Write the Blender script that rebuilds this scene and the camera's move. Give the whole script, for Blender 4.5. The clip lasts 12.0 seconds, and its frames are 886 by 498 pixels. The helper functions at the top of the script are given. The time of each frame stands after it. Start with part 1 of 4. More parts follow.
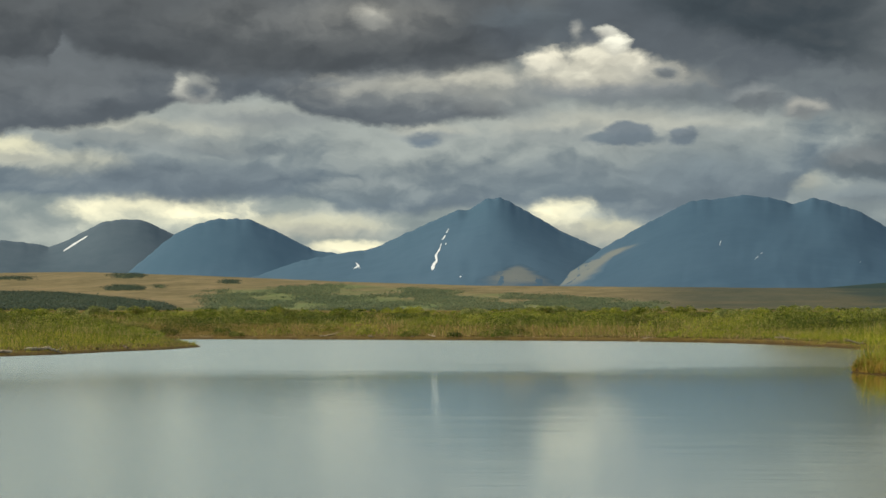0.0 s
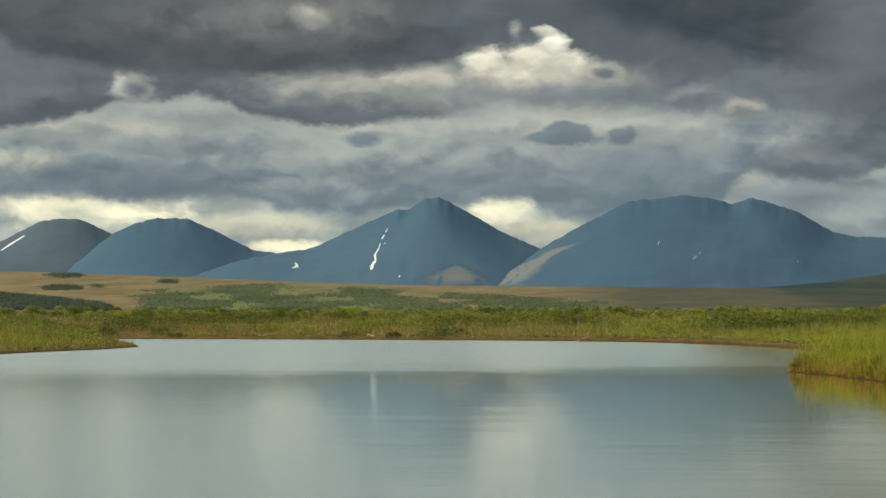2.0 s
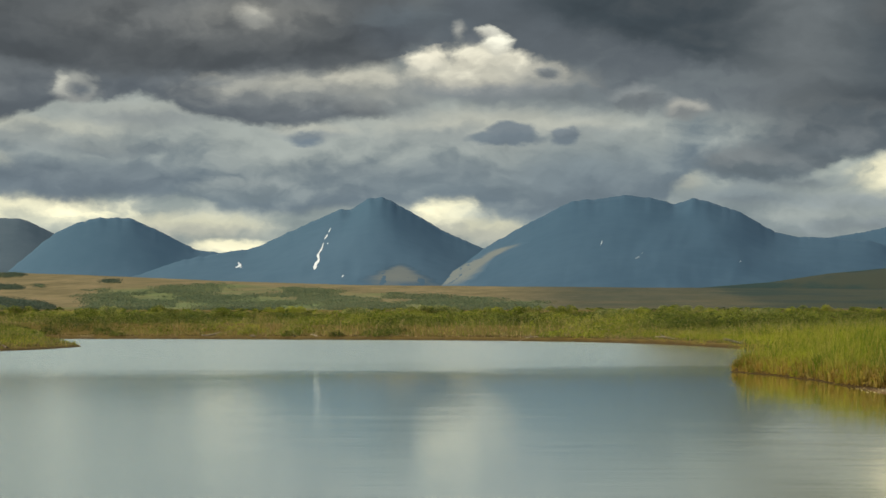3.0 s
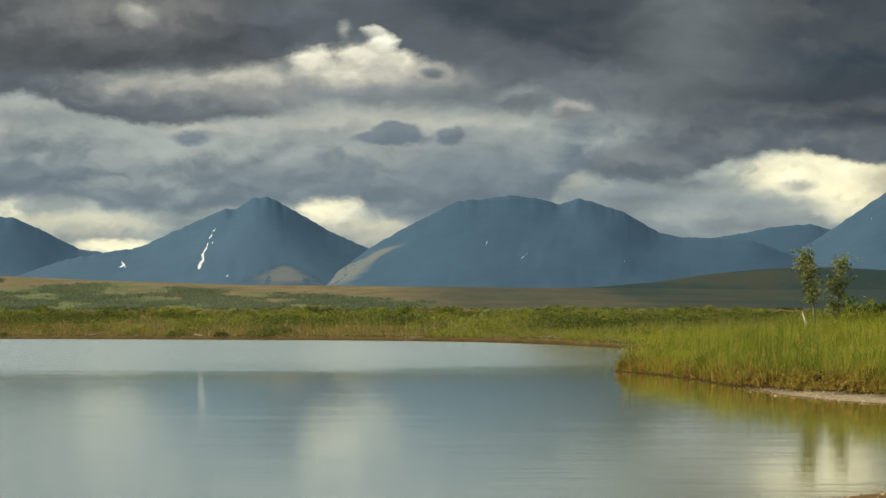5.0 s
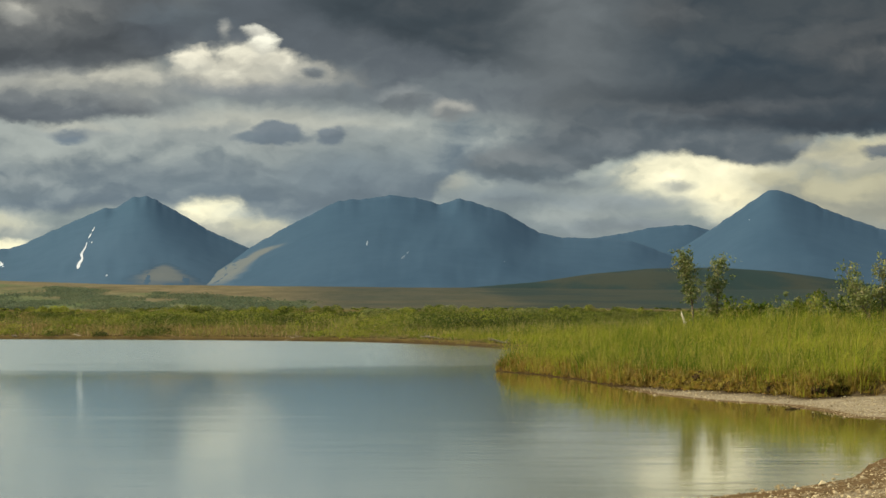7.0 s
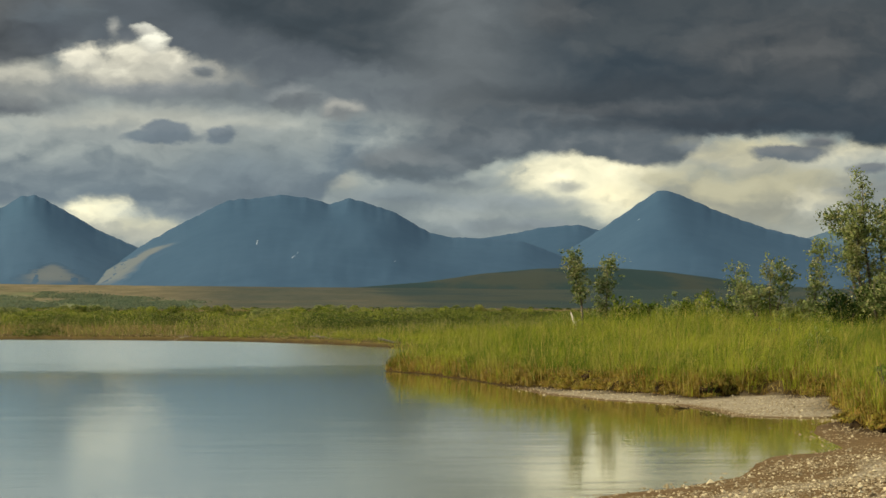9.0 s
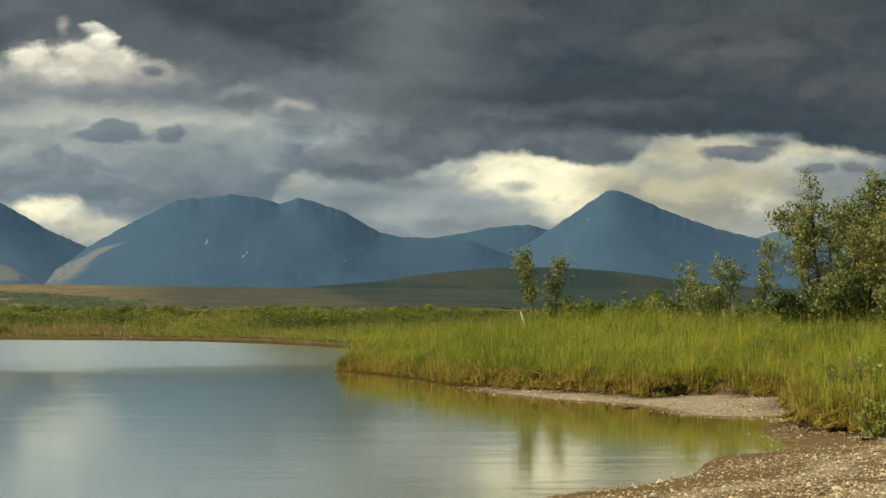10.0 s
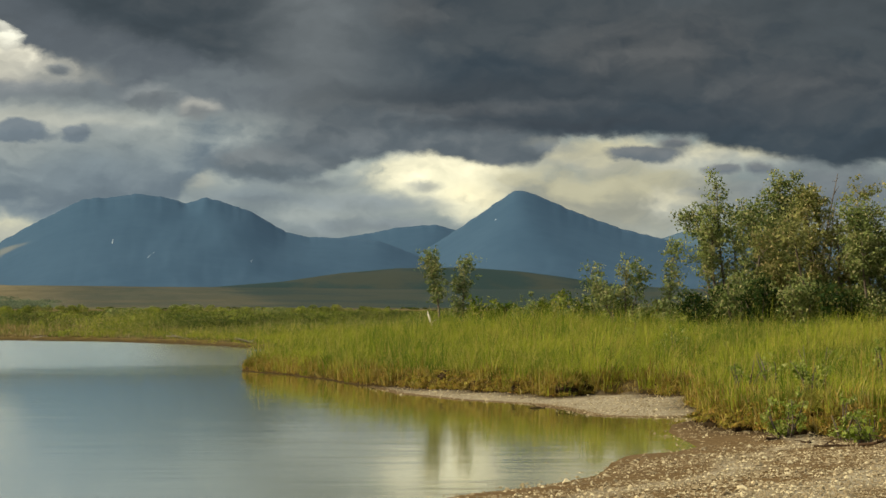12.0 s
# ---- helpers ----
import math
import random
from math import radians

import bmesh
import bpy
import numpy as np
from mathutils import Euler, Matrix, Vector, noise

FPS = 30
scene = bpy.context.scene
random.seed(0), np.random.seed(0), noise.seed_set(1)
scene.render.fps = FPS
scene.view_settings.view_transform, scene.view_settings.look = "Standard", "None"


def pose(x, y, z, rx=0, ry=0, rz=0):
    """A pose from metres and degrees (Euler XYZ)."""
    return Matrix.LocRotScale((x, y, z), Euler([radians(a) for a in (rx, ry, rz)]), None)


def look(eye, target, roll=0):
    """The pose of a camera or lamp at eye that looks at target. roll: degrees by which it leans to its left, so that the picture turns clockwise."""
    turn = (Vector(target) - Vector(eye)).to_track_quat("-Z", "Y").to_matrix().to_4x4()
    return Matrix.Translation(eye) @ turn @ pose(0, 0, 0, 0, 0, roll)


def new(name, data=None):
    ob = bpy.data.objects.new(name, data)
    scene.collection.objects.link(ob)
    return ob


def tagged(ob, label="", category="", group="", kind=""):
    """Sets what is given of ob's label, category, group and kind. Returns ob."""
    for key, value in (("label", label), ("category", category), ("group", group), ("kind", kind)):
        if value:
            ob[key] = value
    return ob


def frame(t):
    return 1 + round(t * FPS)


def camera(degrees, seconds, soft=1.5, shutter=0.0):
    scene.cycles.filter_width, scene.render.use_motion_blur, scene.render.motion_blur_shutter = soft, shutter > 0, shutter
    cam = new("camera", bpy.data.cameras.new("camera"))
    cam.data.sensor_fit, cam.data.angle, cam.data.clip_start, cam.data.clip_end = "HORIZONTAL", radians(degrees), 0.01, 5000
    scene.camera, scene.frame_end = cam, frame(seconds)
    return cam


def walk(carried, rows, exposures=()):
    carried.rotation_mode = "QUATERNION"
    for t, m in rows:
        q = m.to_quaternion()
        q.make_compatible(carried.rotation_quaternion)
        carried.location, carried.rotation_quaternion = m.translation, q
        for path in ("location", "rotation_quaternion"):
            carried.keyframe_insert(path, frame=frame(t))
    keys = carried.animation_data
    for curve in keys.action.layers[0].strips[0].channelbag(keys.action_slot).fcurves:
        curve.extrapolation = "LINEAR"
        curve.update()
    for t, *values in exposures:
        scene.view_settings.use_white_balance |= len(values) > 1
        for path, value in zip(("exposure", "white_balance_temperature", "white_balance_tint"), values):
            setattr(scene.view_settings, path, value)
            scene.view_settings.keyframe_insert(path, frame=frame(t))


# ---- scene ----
EYE = 1.0          # eye above the water, metres
LIFT = 61.0        # the plain rises inland: heights above the eye's level in the tables below are counted from this line
F = 4500.0         # bearings below are written as U, V = 4500 x radians east of the axis / above the eye's level
cam = camera(19.77, 12.0, soft=1.5)
ROWS = [
    (0.0, -6.876, 1.022), (0.5, -6.760, 1.021), (1.0, -6.404, 1.019), (1.5, -5.963, 1.017),
    (2.0, -5.500, 1.016), (2.5, -4.901, 1.013), (3.0, -4.220, 1.012), (3.2, -3.967, 1.012),
    (4.8, -1.904, 1.011), (5.0, -1.631, 1.010), (5.5, -0.874, 1.010), (6.0, -0.135, 1.010),
    (6.5, 0.427, 1.009), (7.0, 1.061, 1.007), (7.2, 1.315, 1.006), (8.8, 3.300, 1.004),
    (9.0, 3.537, 1.003), (9.5, 4.041, 0.999), (10.0, 4.665, 0.996), (10.5, 5.328, 0.995),
    (11.0, 5.889, 0.995), (11.5, 6.378, 0.996), (12.0, 6.762, 0.997),
]
walk(cam, [(t, pose(0, 0, EYE, 90.777 + pitch, 0, -bearing)) for t, bearing, pitch in ROWS])

# ------------------------------------------------------------------ world: broken storm cloud over a Nishita sky
SUN_EL, SUN_AZ = 36.0, 256.0      # degrees; the azimuth clockwise from the axis (+y): left of the camera and a little behind it
world = bpy.data.worlds.new("sky")
scene.world = world
world.use_nodes = True
WT = world.node_tree
WT.nodes.clear()


class Nodes:
    """Small helper that writes shader nodes as expressions."""

    def __init__(self, tree):
        self.tree = tree

    def node(self, kind, inputs=(), **props):
        n = self.tree.nodes.new(kind)
        for key, value in props.items():
            setattr(n, key, value)
        for key, value in (inputs.items() if isinstance(inputs, dict) else enumerate(inputs)):
            if value is None:
                continue
            if isinstance(value, bpy.types.NodeSocket):
                self.tree.links.new(value, n.inputs[key])
            else:
                n.inputs[key].default_value = value
        return n

    def math(self, op, a, b=None, c=None, clamp=False):
        return self.node("ShaderNodeMath", (a, b, c), operation=op, use_clamp=clamp).outputs[0]

    def vec(self, op, a, b=None, c=None):
        n = self.node("ShaderNodeVectorMath", (a, b, c), operation=op)
        return n.outputs["Value"] if op in ("LENGTH", "DOT_PRODUCT") else n.outputs[0]

    def noise(self, vector, scale, detail=4.0, rough=0.55, distort=0.0):
        return self.node("ShaderNodeTexNoise", {"Vector": vector, "Scale": scale, "Detail": detail, "Roughness": rough, "Distortion": distort})

    def ramp(self, value, lo, hi, a=0.0, b=1.0, smooth=True):
        return self.node("ShaderNodeMapRange", (value, lo, hi, a, b), interpolation_type="SMOOTHSTEP" if smooth else "LINEAR").outputs[0]

    def mix(self, fac, a, b, kind="MIX"):
        n = self.node("ShaderNodeMix", data_type="RGBA", blend_type=kind)
        for key, value in ((0, fac), (6, a), (7, b)):
            if isinstance(value, bpy.types.NodeSocket):
                self.tree.links.new(value, n.inputs[key])
            elif key == 0:
                n.inputs[key].default_value = value
            else:
                n.inputs[key].default_value = (*value, 1.0)
        return n.outputs[2]


S = Nodes(WT)
way = S.node("ShaderNodeTexCoord").outputs["Generated"]
axes = S.node("ShaderNodeSeparateXYZ", (way,)).outputs
bearing = S.math("MULTIPLY", S.math("ARCTAN2", axes[0], axes[1]), F)
height = S.math("MULTIPLY_ADD", S.math("ARCSINE", axes[2]), F, -LIFT)
flat = S.node("ShaderNodeCombineXYZ", (bearing, height, 0.0)).outputs[0]
stretch = S.vec("MULTIPLY", flat, (0.01, 0.017, 1.0))
warp_big = S.noise(stretch, 0.55, 2.0, 0.5).outputs["Color"]
warp_small = S.noise(stretch, 2.6, 6.0, 0.58).outputs["Color"]
place = S.vec("MULTIPLY_ADD", S.vec("SUBTRACT", warp_big, (0.5, 0.5, 0.5)), (150.0, 60.0, 0.0), flat)
still = S.vec("MULTIPLY_ADD", S.vec("SUBTRACT", warp_small, (0.5, 0.5, 0.5)), (34.0, 24.0, 0.0), flat)
place = S.vec("MULTIPLY_ADD", S.vec("SUBTRACT", warp_small, (0.5, 0.5, 0.5)), (44.0, 28.0, 0.0), place)
heap = S.vec("MULTIPLY", place, (0.0085, 0.015, 1.0))
billow = S.noise(heap, 0.85, 4.0, 0.47).outputs[0]
above = S.noise(S.vec("ADD", heap, (-0.12, 0.34, 0.0)), 0.85, 4.0, 0.47).outputs[0]
relief = S.math("MULTIPLY", S.math("SUBTRACT", billow, above), 2.4)
puffs = S.noise(S.vec("MULTIPLY", place, (0.012, 0.018, 1.0)), 2.6, 4.0, 0.5).outputs[0]
grain = S.math("SUBTRACT", S.math("MULTIPLY_ADD", puffs, 0.5, S.math("MULTIPLY", billow, 0.8)), 0.65)
shade = S.math("MULTIPLY_ADD", grain, 0.7, relief)

sky_colour = S.mix(S.ramp(relief, -0.45, 0.5), (0.25, 0.28, 0.275), (0.38, 0.385, 0.34))

def layer(edge, tall, low, top, soft=10.0, ragged=40.0, u0=-9000, u1=9000, ends=70.0, form=0.5):
    """A sheet of cloud seen from below: the line of its under-edge as (bearing, height), and its colour there and so far above."""
    global sky_colour
    # each sheet is worked out after the one behind it, which keeps the shader small
    here = S.node("ShaderNodeSeparateXYZ", (S.vec("MULTIPLY_ADD", sky_colour, (1e-6, 1e-6, 0.0), still),)).outputs
    line = S.node("ShaderNodeValToRGB", (S.ramp(here[0], -1400.0, 1400.0, smooth=False),))
    stops = line.color_ramp
    stops.interpolation = "EASE"
    while len(stops.elements) < len(edge):
        stops.elements.new(0.5)
    for stop, (u, v) in zip(stops.elements, edge):
        stop.position = (u + 1400.0) / 2800.0
        stop.color = (v / 600.0, v / 600.0, v / 600.0, 1.0)
    level = S.node("ShaderNodeSeparateColor", (line.outputs[0],)).outputs[0]
    over = S.math("MULTIPLY_ADD", level, -600.0, S.math("MULTIPLY_ADD", grain, ragged, here[1]))
    mask = S.ramp(over, -soft, soft)
    if u0 > -9000:
        mask = S.math("MULTIPLY", mask, S.ramp(here[0], u0 - ends, u0 + ends))
    if u1 < 9000:
        mask = S.math("MULTIPLY", mask, S.ramp(here[0], u1 + ends, u1 - ends))
    lit = S.math("MULTIPLY_ADD", shade, form, S.math("DIVIDE", over, tall))
    sky_colour = S.mix(mask, sky_colour, S.mix(S.ramp(lit, 0.0, 1.0), low, top))


def cloud(u, v, ru, rv, top, low, soft=0.35, ragged=1.0, full=1.0, fade=False, form=1.3):
    """One bank of cloud: bearing, height, half width, half height, the colours of its upper and lower side."""
    global sky_colour
    here = S.vec("MULTIPLY_ADD", sky_colour, (1e-6, 1e-6, 0.0), place if ru > 150 else still)
    local = S.vec("MULTIPLY_ADD", here, (1 / ru, 1 / rv, 0.0), (-u / ru, -v / rv, 0.0))
    reach = S.math("MULTIPLY_ADD", grain, -1.6 * ragged, S.vec("LENGTH", local))
    mask = S.ramp(reach, 1.0 + soft, 1.0 - soft, 0.0, full)
    rise = S.node("ShaderNodeSeparateXYZ", (local,)).outputs[1]
    if fade:
        mask = S.math("MULTIPLY", mask, S.ramp(rise, -1.3, -0.1))
    lit = S.math("MULTIPLY_ADD", shade, form, rise)
    sky_colour = S.mix(mask, sky_colour, S.mix(S.ramp(lit, -0.7, 0.7), low, top))


CREAM, PALE = (0.92, 0.82, 0.57), (0.44, 0.42, 0.35)
GREY, BLUE, SLATE = (0.26, 0.27, 0.27), (0.14, 0.17, 0.205), (0.105, 0.12, 0.14)
# light breaking through low in the gaps
cloud(-1050, 140, 150, 34, CREAM, (0.45, 0.45, 0.38), 0.4, 0.8)
cloud(-780, 118, 120, 22, (0.56, 0.52, 0.39), PALE, 0.6)
cloud(-706, 84, 74, 12, CREAM, CREAM, 0.5, 0.5)
cloud(-310, 140, 70, 40, CREAM, PALE, 0.3, 0.7)
cloud(-235, 112, 60, 24, (0.60, 0.55, 0.40), PALE, 0.4, 0.7)
cloud(-90, 150, 150, 30, (0.24, 0.28, 0.30), (0.20, 0.24, 0.27), 0.6)
cloud(210, 150, 140, 60, (0.29, 0.31, 0.30), (0.20, 0.23, 0.24), 0.7)
cloud(350, 140, 110, 50, (0.33, 0.345, 0.32), (0.22, 0.245, 0.25), 0.8)
cloud(100, 205, 26, 22, (0.46, 0.44, 0.36), PALE, 0.8, 1.0, 0.8)
cloud(515, 195, 115, 54, (0.56, 0.51, 0.37), (0.34, 0.35, 0.31), 0.4)
cloud(550, 205, 105, 44, (1.10, 0.96, 0.66), CREAM, 0.7, 0.6)
cloud(590, 165, 60, 30, (1.0, 0.86, 0.56), CREAM, 0.7, 0.6)
cloud(500, 190, 26, 9, PALE, PALE, 0.8)
cloud(390, 158, 130, 16, (0.28, 0.30, 0.30), (0.26, 0.28, 0.28), 0.9)
cloud(330, 130, 90, 14, (0.30, 0.315, 0.30), (0.22, 0.245, 0.25), 0.9)
cloud(200, 172, 110, 15, (0.21, 0.235, 0.245), (0.18, 0.205, 0.22), 0.9)
cloud(300, 196, 80, 12, (0.23, 0.25, 0.25), (0.19, 0.21, 0.22), 0.9)
cloud(430, 118, 90, 12, (0.22, 0.24, 0.25), (0.20, 0.22, 0.23), 0.9)
cloud(840, 170, 210, 70, (0.43, 0.385, 0.265), (0.31, 0.295, 0.24), 0.6)
cloud(940, 150, 46, 24, (0.70, 0.62, 0.44), PALE, 0.6)
cloud(780, 252, 170, 26, (0.52, 0.46, 0.31), (0.39, 0.36, 0.28), 0.6)
cloud(1000, 246, 110, 22, (0.72, 0.63, 0.43), PALE, 0.6)
cloud(1220, 180, 200, 54, (0.18, 0.193, 0.20), (0.145, 0.163, 0.178), 0.6)
# low stratus over the hills
layer([(-1400, 170), (-1216, 172), (-1116, 177), (-1026, 168), (-976, 161), (-916, 168), (-880, 173), (-760, 168), (-716, 148), (-616, 141), (-532, 147), (-466, 154),
       (-396, 158), (-326, 168), (-276, 164), (-252, 146), (-206, 134), (-116, 142), (-20, 140), (50, 156), (76, 190), (112, 214), (160, 206), (220, 200), (310, 212), (360, 236), (420, 300), (1400, 320)],
      150, (0.145, 0.176, 0.202), (0.335, 0.345, 0.32), 13, 34, form=0.6)
cloud(-1020, 206, 260, 34, (0.165, 0.190, 0.210), (0.135, 0.160, 0.185), 0.6, 0.7, 0.85)
cloud(-960, 262, 160, 10, (0.20, 0.215, 0.22), (0.17, 0.19, 0.205), 0.8, 0.8, 0.7)
cloud(-300, 205, 260, 30, (0.195, 0.22, 0.235), (0.165, 0.195, 0.215), 0.7, 0.7, 0.7)
cloud(-1090, 290, 190, 24, (0.44, 0.42, 0.35), (0.27, 0.28, 0.27), 0.7, 0.8, 0.85)
cloud(-850, 318, 130, 22, (0.33, 0.33, 0.30), (0.24, 0.25, 0.25), 0.7, 0.8, 0.8)
cloud(-1200, 232, 90, 18, (0.50, 0.47, 0.37), (0.34, 0.34, 0.30), 0.7, 0.9, 0.8)
cloud(-1300, 250, 62, 24, (0.66, 0.60, 0.43), PALE, 0.5)
cloud(-690, 182, 95, 26, (0.27, 0.29, 0.29), (0.165, 0.195, 0.215), 0.25, 0.7)
cloud(-560, 288, 60, 12, (0.42, 0.40, 0.34), GREY, 0.7, 0.8, 0.8)
cloud(-575, 274, 26, 9, (0.17, 0.19, 0.21), BLUE, 0.6)
cloud(-230, 300, 230, 34, (0.42, 0.40, 0.34), (0.29, 0.30, 0.29), 0.7, 0.8, 0.85)
cloud(-60, 215, 130, 50, (0.175, 0.205, 0.225), (0.15, 0.18, 0.205), 0.8, 0.6, 0.8)
# the darker sheet in front of it, with its lit heaps
layer([(-1400, 276), (-1256, 285), (-1176, 294), (-1116, 307), (-1056, 319), (-1016, 330), (-976, 338), (-866, 350), (-816, 341), (-776, 319), (-716, 304), (-616, 297), (-536, 304), (-436, 309), (-380, 330), (1400, 340)],
      90, (0.098, 0.108, 0.122), (0.135, 0.142, 0.150), 9, 34, u1=-400, form=0.6)
cloud(-590, 352, 150, 34, (0.36, 0.34, 0.30), (0.15, 0.16, 0.17), 0.8, 0.6, 0.9)
cloud(-470, 364, 74, 40, (0.50, 0.465, 0.385), (0.26, 0.26, 0.25), 0.6, 0.5, 0.9)
cloud(-395, 340, 46, 30, (0.33, 0.32, 0.29), (0.22, 0.23, 0.23), 0.6, 0.9, 0.8)
layer([(-1400, 300), (-450, 326), (-330, 342), (-240, 330), (-100, 322), (0, 318), (100, 314), (200, 312), (300, 300), (1400, 300)],
      130, (0.165, 0.18, 0.19), (0.094, 0.104, 0.117), 22, 44, u0=-380, form=0.8)
cloud(-745, 378, 36, 13, (0.30, 0.285, 0.255), (0.18, 0.186, 0.19), 0.4, 0.9, 0.8)
cloud(-668, 354, 50, 20, (0.33, 0.315, 0.28), (0.18, 0.186, 0.19), 0.4, 0.9, 0.8)
cloud(-580, 360, 54, 25, (0.40, 0.375, 0.32), (0.21, 0.213, 0.21), 0.4, 0.9, 0.8)
cloud(-505, 371, 42, 22, (0.48, 0.44, 0.365), (0.26, 0.255, 0.24), 0.35, 0.9, 0.85)
cloud(-450, 367, 36, 25, (0.52, 0.475, 0.39), (0.28, 0.275, 0.255), 0.35, 0.9, 0.85)
cloud(-982, 360, 37, 27, (0.44, 0.42, 0.37), (0.30, 0.29, 0.27), 0.5, 1.0, 0.75)
cloud(-1003, 366, 13, 17, (0.54, 0.505, 0.43), (0.38, 0.36, 0.32), 0.5, 1.0, 0.8)
cloud(-972, 360, 20, 12, (0.17, 0.175, 0.18), SLATE, 0.7, 1.0, 0.9)
layer([(-1400, 404), (-1232, 406), (-1216, 452), (-1180, 430), (-1126, 414), (-1016, 392), (-876, 386), (-756, 388), (-616, 400), (-532, 396), (-440, 408), (-380, 436), (-330, 480), (1400, 500)],
      110, (0.074, 0.079, 0.086), (0.098, 0.101, 0.105), 14, 30, u1=-350, form=0.6)
cloud(-850, 462, 120, 46, (0.16, 0.158, 0.155), (0.10, 0.103, 0.107), 0.8, 0.8, 0.8)
cloud(-650, 478, 110, 40, (0.21, 0.20, 0.185), (0.13, 0.13, 0.13), 0.8, 0.8, 0.8)
cloud(-666, 489, 28, 18, (0.58, 0.53, 0.45), (0.30, 0.285, 0.26), 0.8, 0.9, 0.85)
cloud(-395, 468, 80, 40, (0.10, 0.115, 0.13), (0.09, 0.10, 0.115), 0.7, 0.8, 0.8)
# the bright cumulus and the small clouds under it
cloud(-250, 372, 135, 32, (0.46, 0.42, 0.35), (0.24, 0.245, 0.25), 0.7, 0.6, 1.0, True, 0.9)
cloud(-290, 384, 92, 22, (0.70, 0.63, 0.50), (0.40, 0.37, 0.32), 0.5, 0.8, 1.0, True, 1.1)
cloud(-352, 408, 44, 24, (0.80, 0.71, 0.56), (0.46, 0.425, 0.36), 0.35, 0.9, 1.0, True, 1.2)
cloud(-172, 388, 46, 22, (0.50, 0.455, 0.38), (0.30, 0.29, 0.265), 0.5, 0.9, 0.9, True, 1.2)
cloud(-272, 404, 62, 36, (0.84, 0.75, 0.59), (0.46, 0.42, 0.35), 0.35, 0.9, 1.0, True, 1.2)
cloud(-222, 408, 40, 24, (0.82, 0.73, 0.58), (0.44, 0.405, 0.34), 0.4, 0.9, 1.0, True, 1.2)
cloud(-236, 440, 26, 24, (0.94, 0.86, 0.70), (0.58, 0.53, 0.44), 0.35, 1.0, 1.0, False, 1.0)
cloud(-252, 464, 20, 9, (0.90, 0.83, 0.69), (0.60, 0.55, 0.47), 0.5, 1.0, 0.9)
cloud(-276, 452, 18, 12, (0.12, 0.13, 0.145), (0.13, 0.14, 0.155), 0.6, 1.0, 0.9)
cloud(-304, 462, 9, 13, (0.42, 0.39, 0.345), (0.30, 0.29, 0.27), 0.9, 1.2, 0.7)
cloud(-146, 390, 18, 10, (0.20, 0.21, 0.22), (0.105, 0.12, 0.14), 0.5, 1.0, 0.8)
cloud(-218, 275, 68, 12, (0.16, 0.185, 0.205), (0.15, 0.175, 0.20), 0.3, 0.45)
cloud(-212, 288, 38, 17, (0.17, 0.19, 0.21), (0.15, 0.175, 0.20), 0.25, 0.5)
cloud(-116, 277, 26, 15, (0.18, 0.20, 0.22), (0.155, 0.18, 0.205), 0.3, 0.6)
cloud(18, 342, 46, 20, (0.28, 0.28, 0.275), (0.15, 0.16, 0.17), 0.6, 0.8, 0.8)
cloud(96, 325, 36, 17, (0.40, 0.37, 0.325), (0.19, 0.19, 0.19), 0.5, 0.8, 0.8)
# the storm roof, east
layer([(-1400, 520), (-150, 492), (-90, 470), (50, 436), (150, 412), (270, 388), (350, 366), (410, 348), (470, 331), (550, 316), (700, 300), (1400, 290)],
      200, (0.049, 0.060, 0.070), (0.064, 0.070, 0.076), 26, 42, u0=-180, form=0.9)
layer([(-1400, 300), (230, 240), (280, 208), (330, 216), (380, 238), (420, 240), (440, 250), (500, 252), (550, 241), (590, 228), (690, 228), (722, 250), (750, 279), (1400, 300)],
      110, (0.098, 0.113, 0.127), (0.138, 0.146, 0.152), 9, 26, u0=230, ends=120.0, form=1.2)
cloud(225, 230, 105, 30, (0.175, 0.185, 0.19), (0.120, 0.140, 0.155), 0.4, 0.6)
cloud(330, 262, 80, 24, (0.165, 0.175, 0.183), (0.12, 0.136, 0.15), 0.6, 0.7)
layer([(-1400, 520), (480, 340), (600, 300), (700, 283), (850, 277), (950, 277), (1050, 252), (1150, 237), (1250, 220), (1318, 228), (1400, 230)],
      260, (0.045, 0.059, 0.073), (0.062, 0.070, 0.077), 12, 22, u0=420, ends=160.0, form=0.9)
cloud(480, 492, 58, 32, (0.094, 0.096, 0.099), (0.064, 0.069, 0.075), 0.8, 0.9, 0.8)
cloud(905, 420, 150, 60, (0.096, 0.095, 0.096), (0.070, 0.074, 0.079), 0.9, 0.9, 0.85)
cloud(600, 350, 240, 26, (0.052, 0.060, 0.069), (0.048, 0.056, 0.065), 0.9, 0.7, 0.8)
cloud(760, 300, 260, 16, (0.056, 0.064, 0.074), (0.050, 0.058, 0.069), 0.9, 0.7, 0.8)
cloud(640, 328, 170, 10, (0.092, 0.096, 0.102), (0.078, 0.084, 0.092), 0.9, 0.7, 0.8)
cloud(1150, 350, 160, 40, (0.088, 0.090, 0.094), (0.068, 0.074, 0.082), 0.9, 0.8, 0.8)
cloud(722, 262, 34, 12, (0.36, 0.34, 0.28), GREY, 1.0, 0.5, 0.55)
cloud(890, 247, 76, 14, (0.16, 0.165, 0.17), (0.125, 0.14, 0.155), 0.35, 0.8)
cloud(940, 262, 34, 14, (0.16, 0.16, 0.165), (0.13, 0.14, 0.15), 0.5, 0.8)
cloud(1026, 217, 30, 12, (0.18, 0.185, 0.19), (0.15, 0.165, 0.18), 0.4)
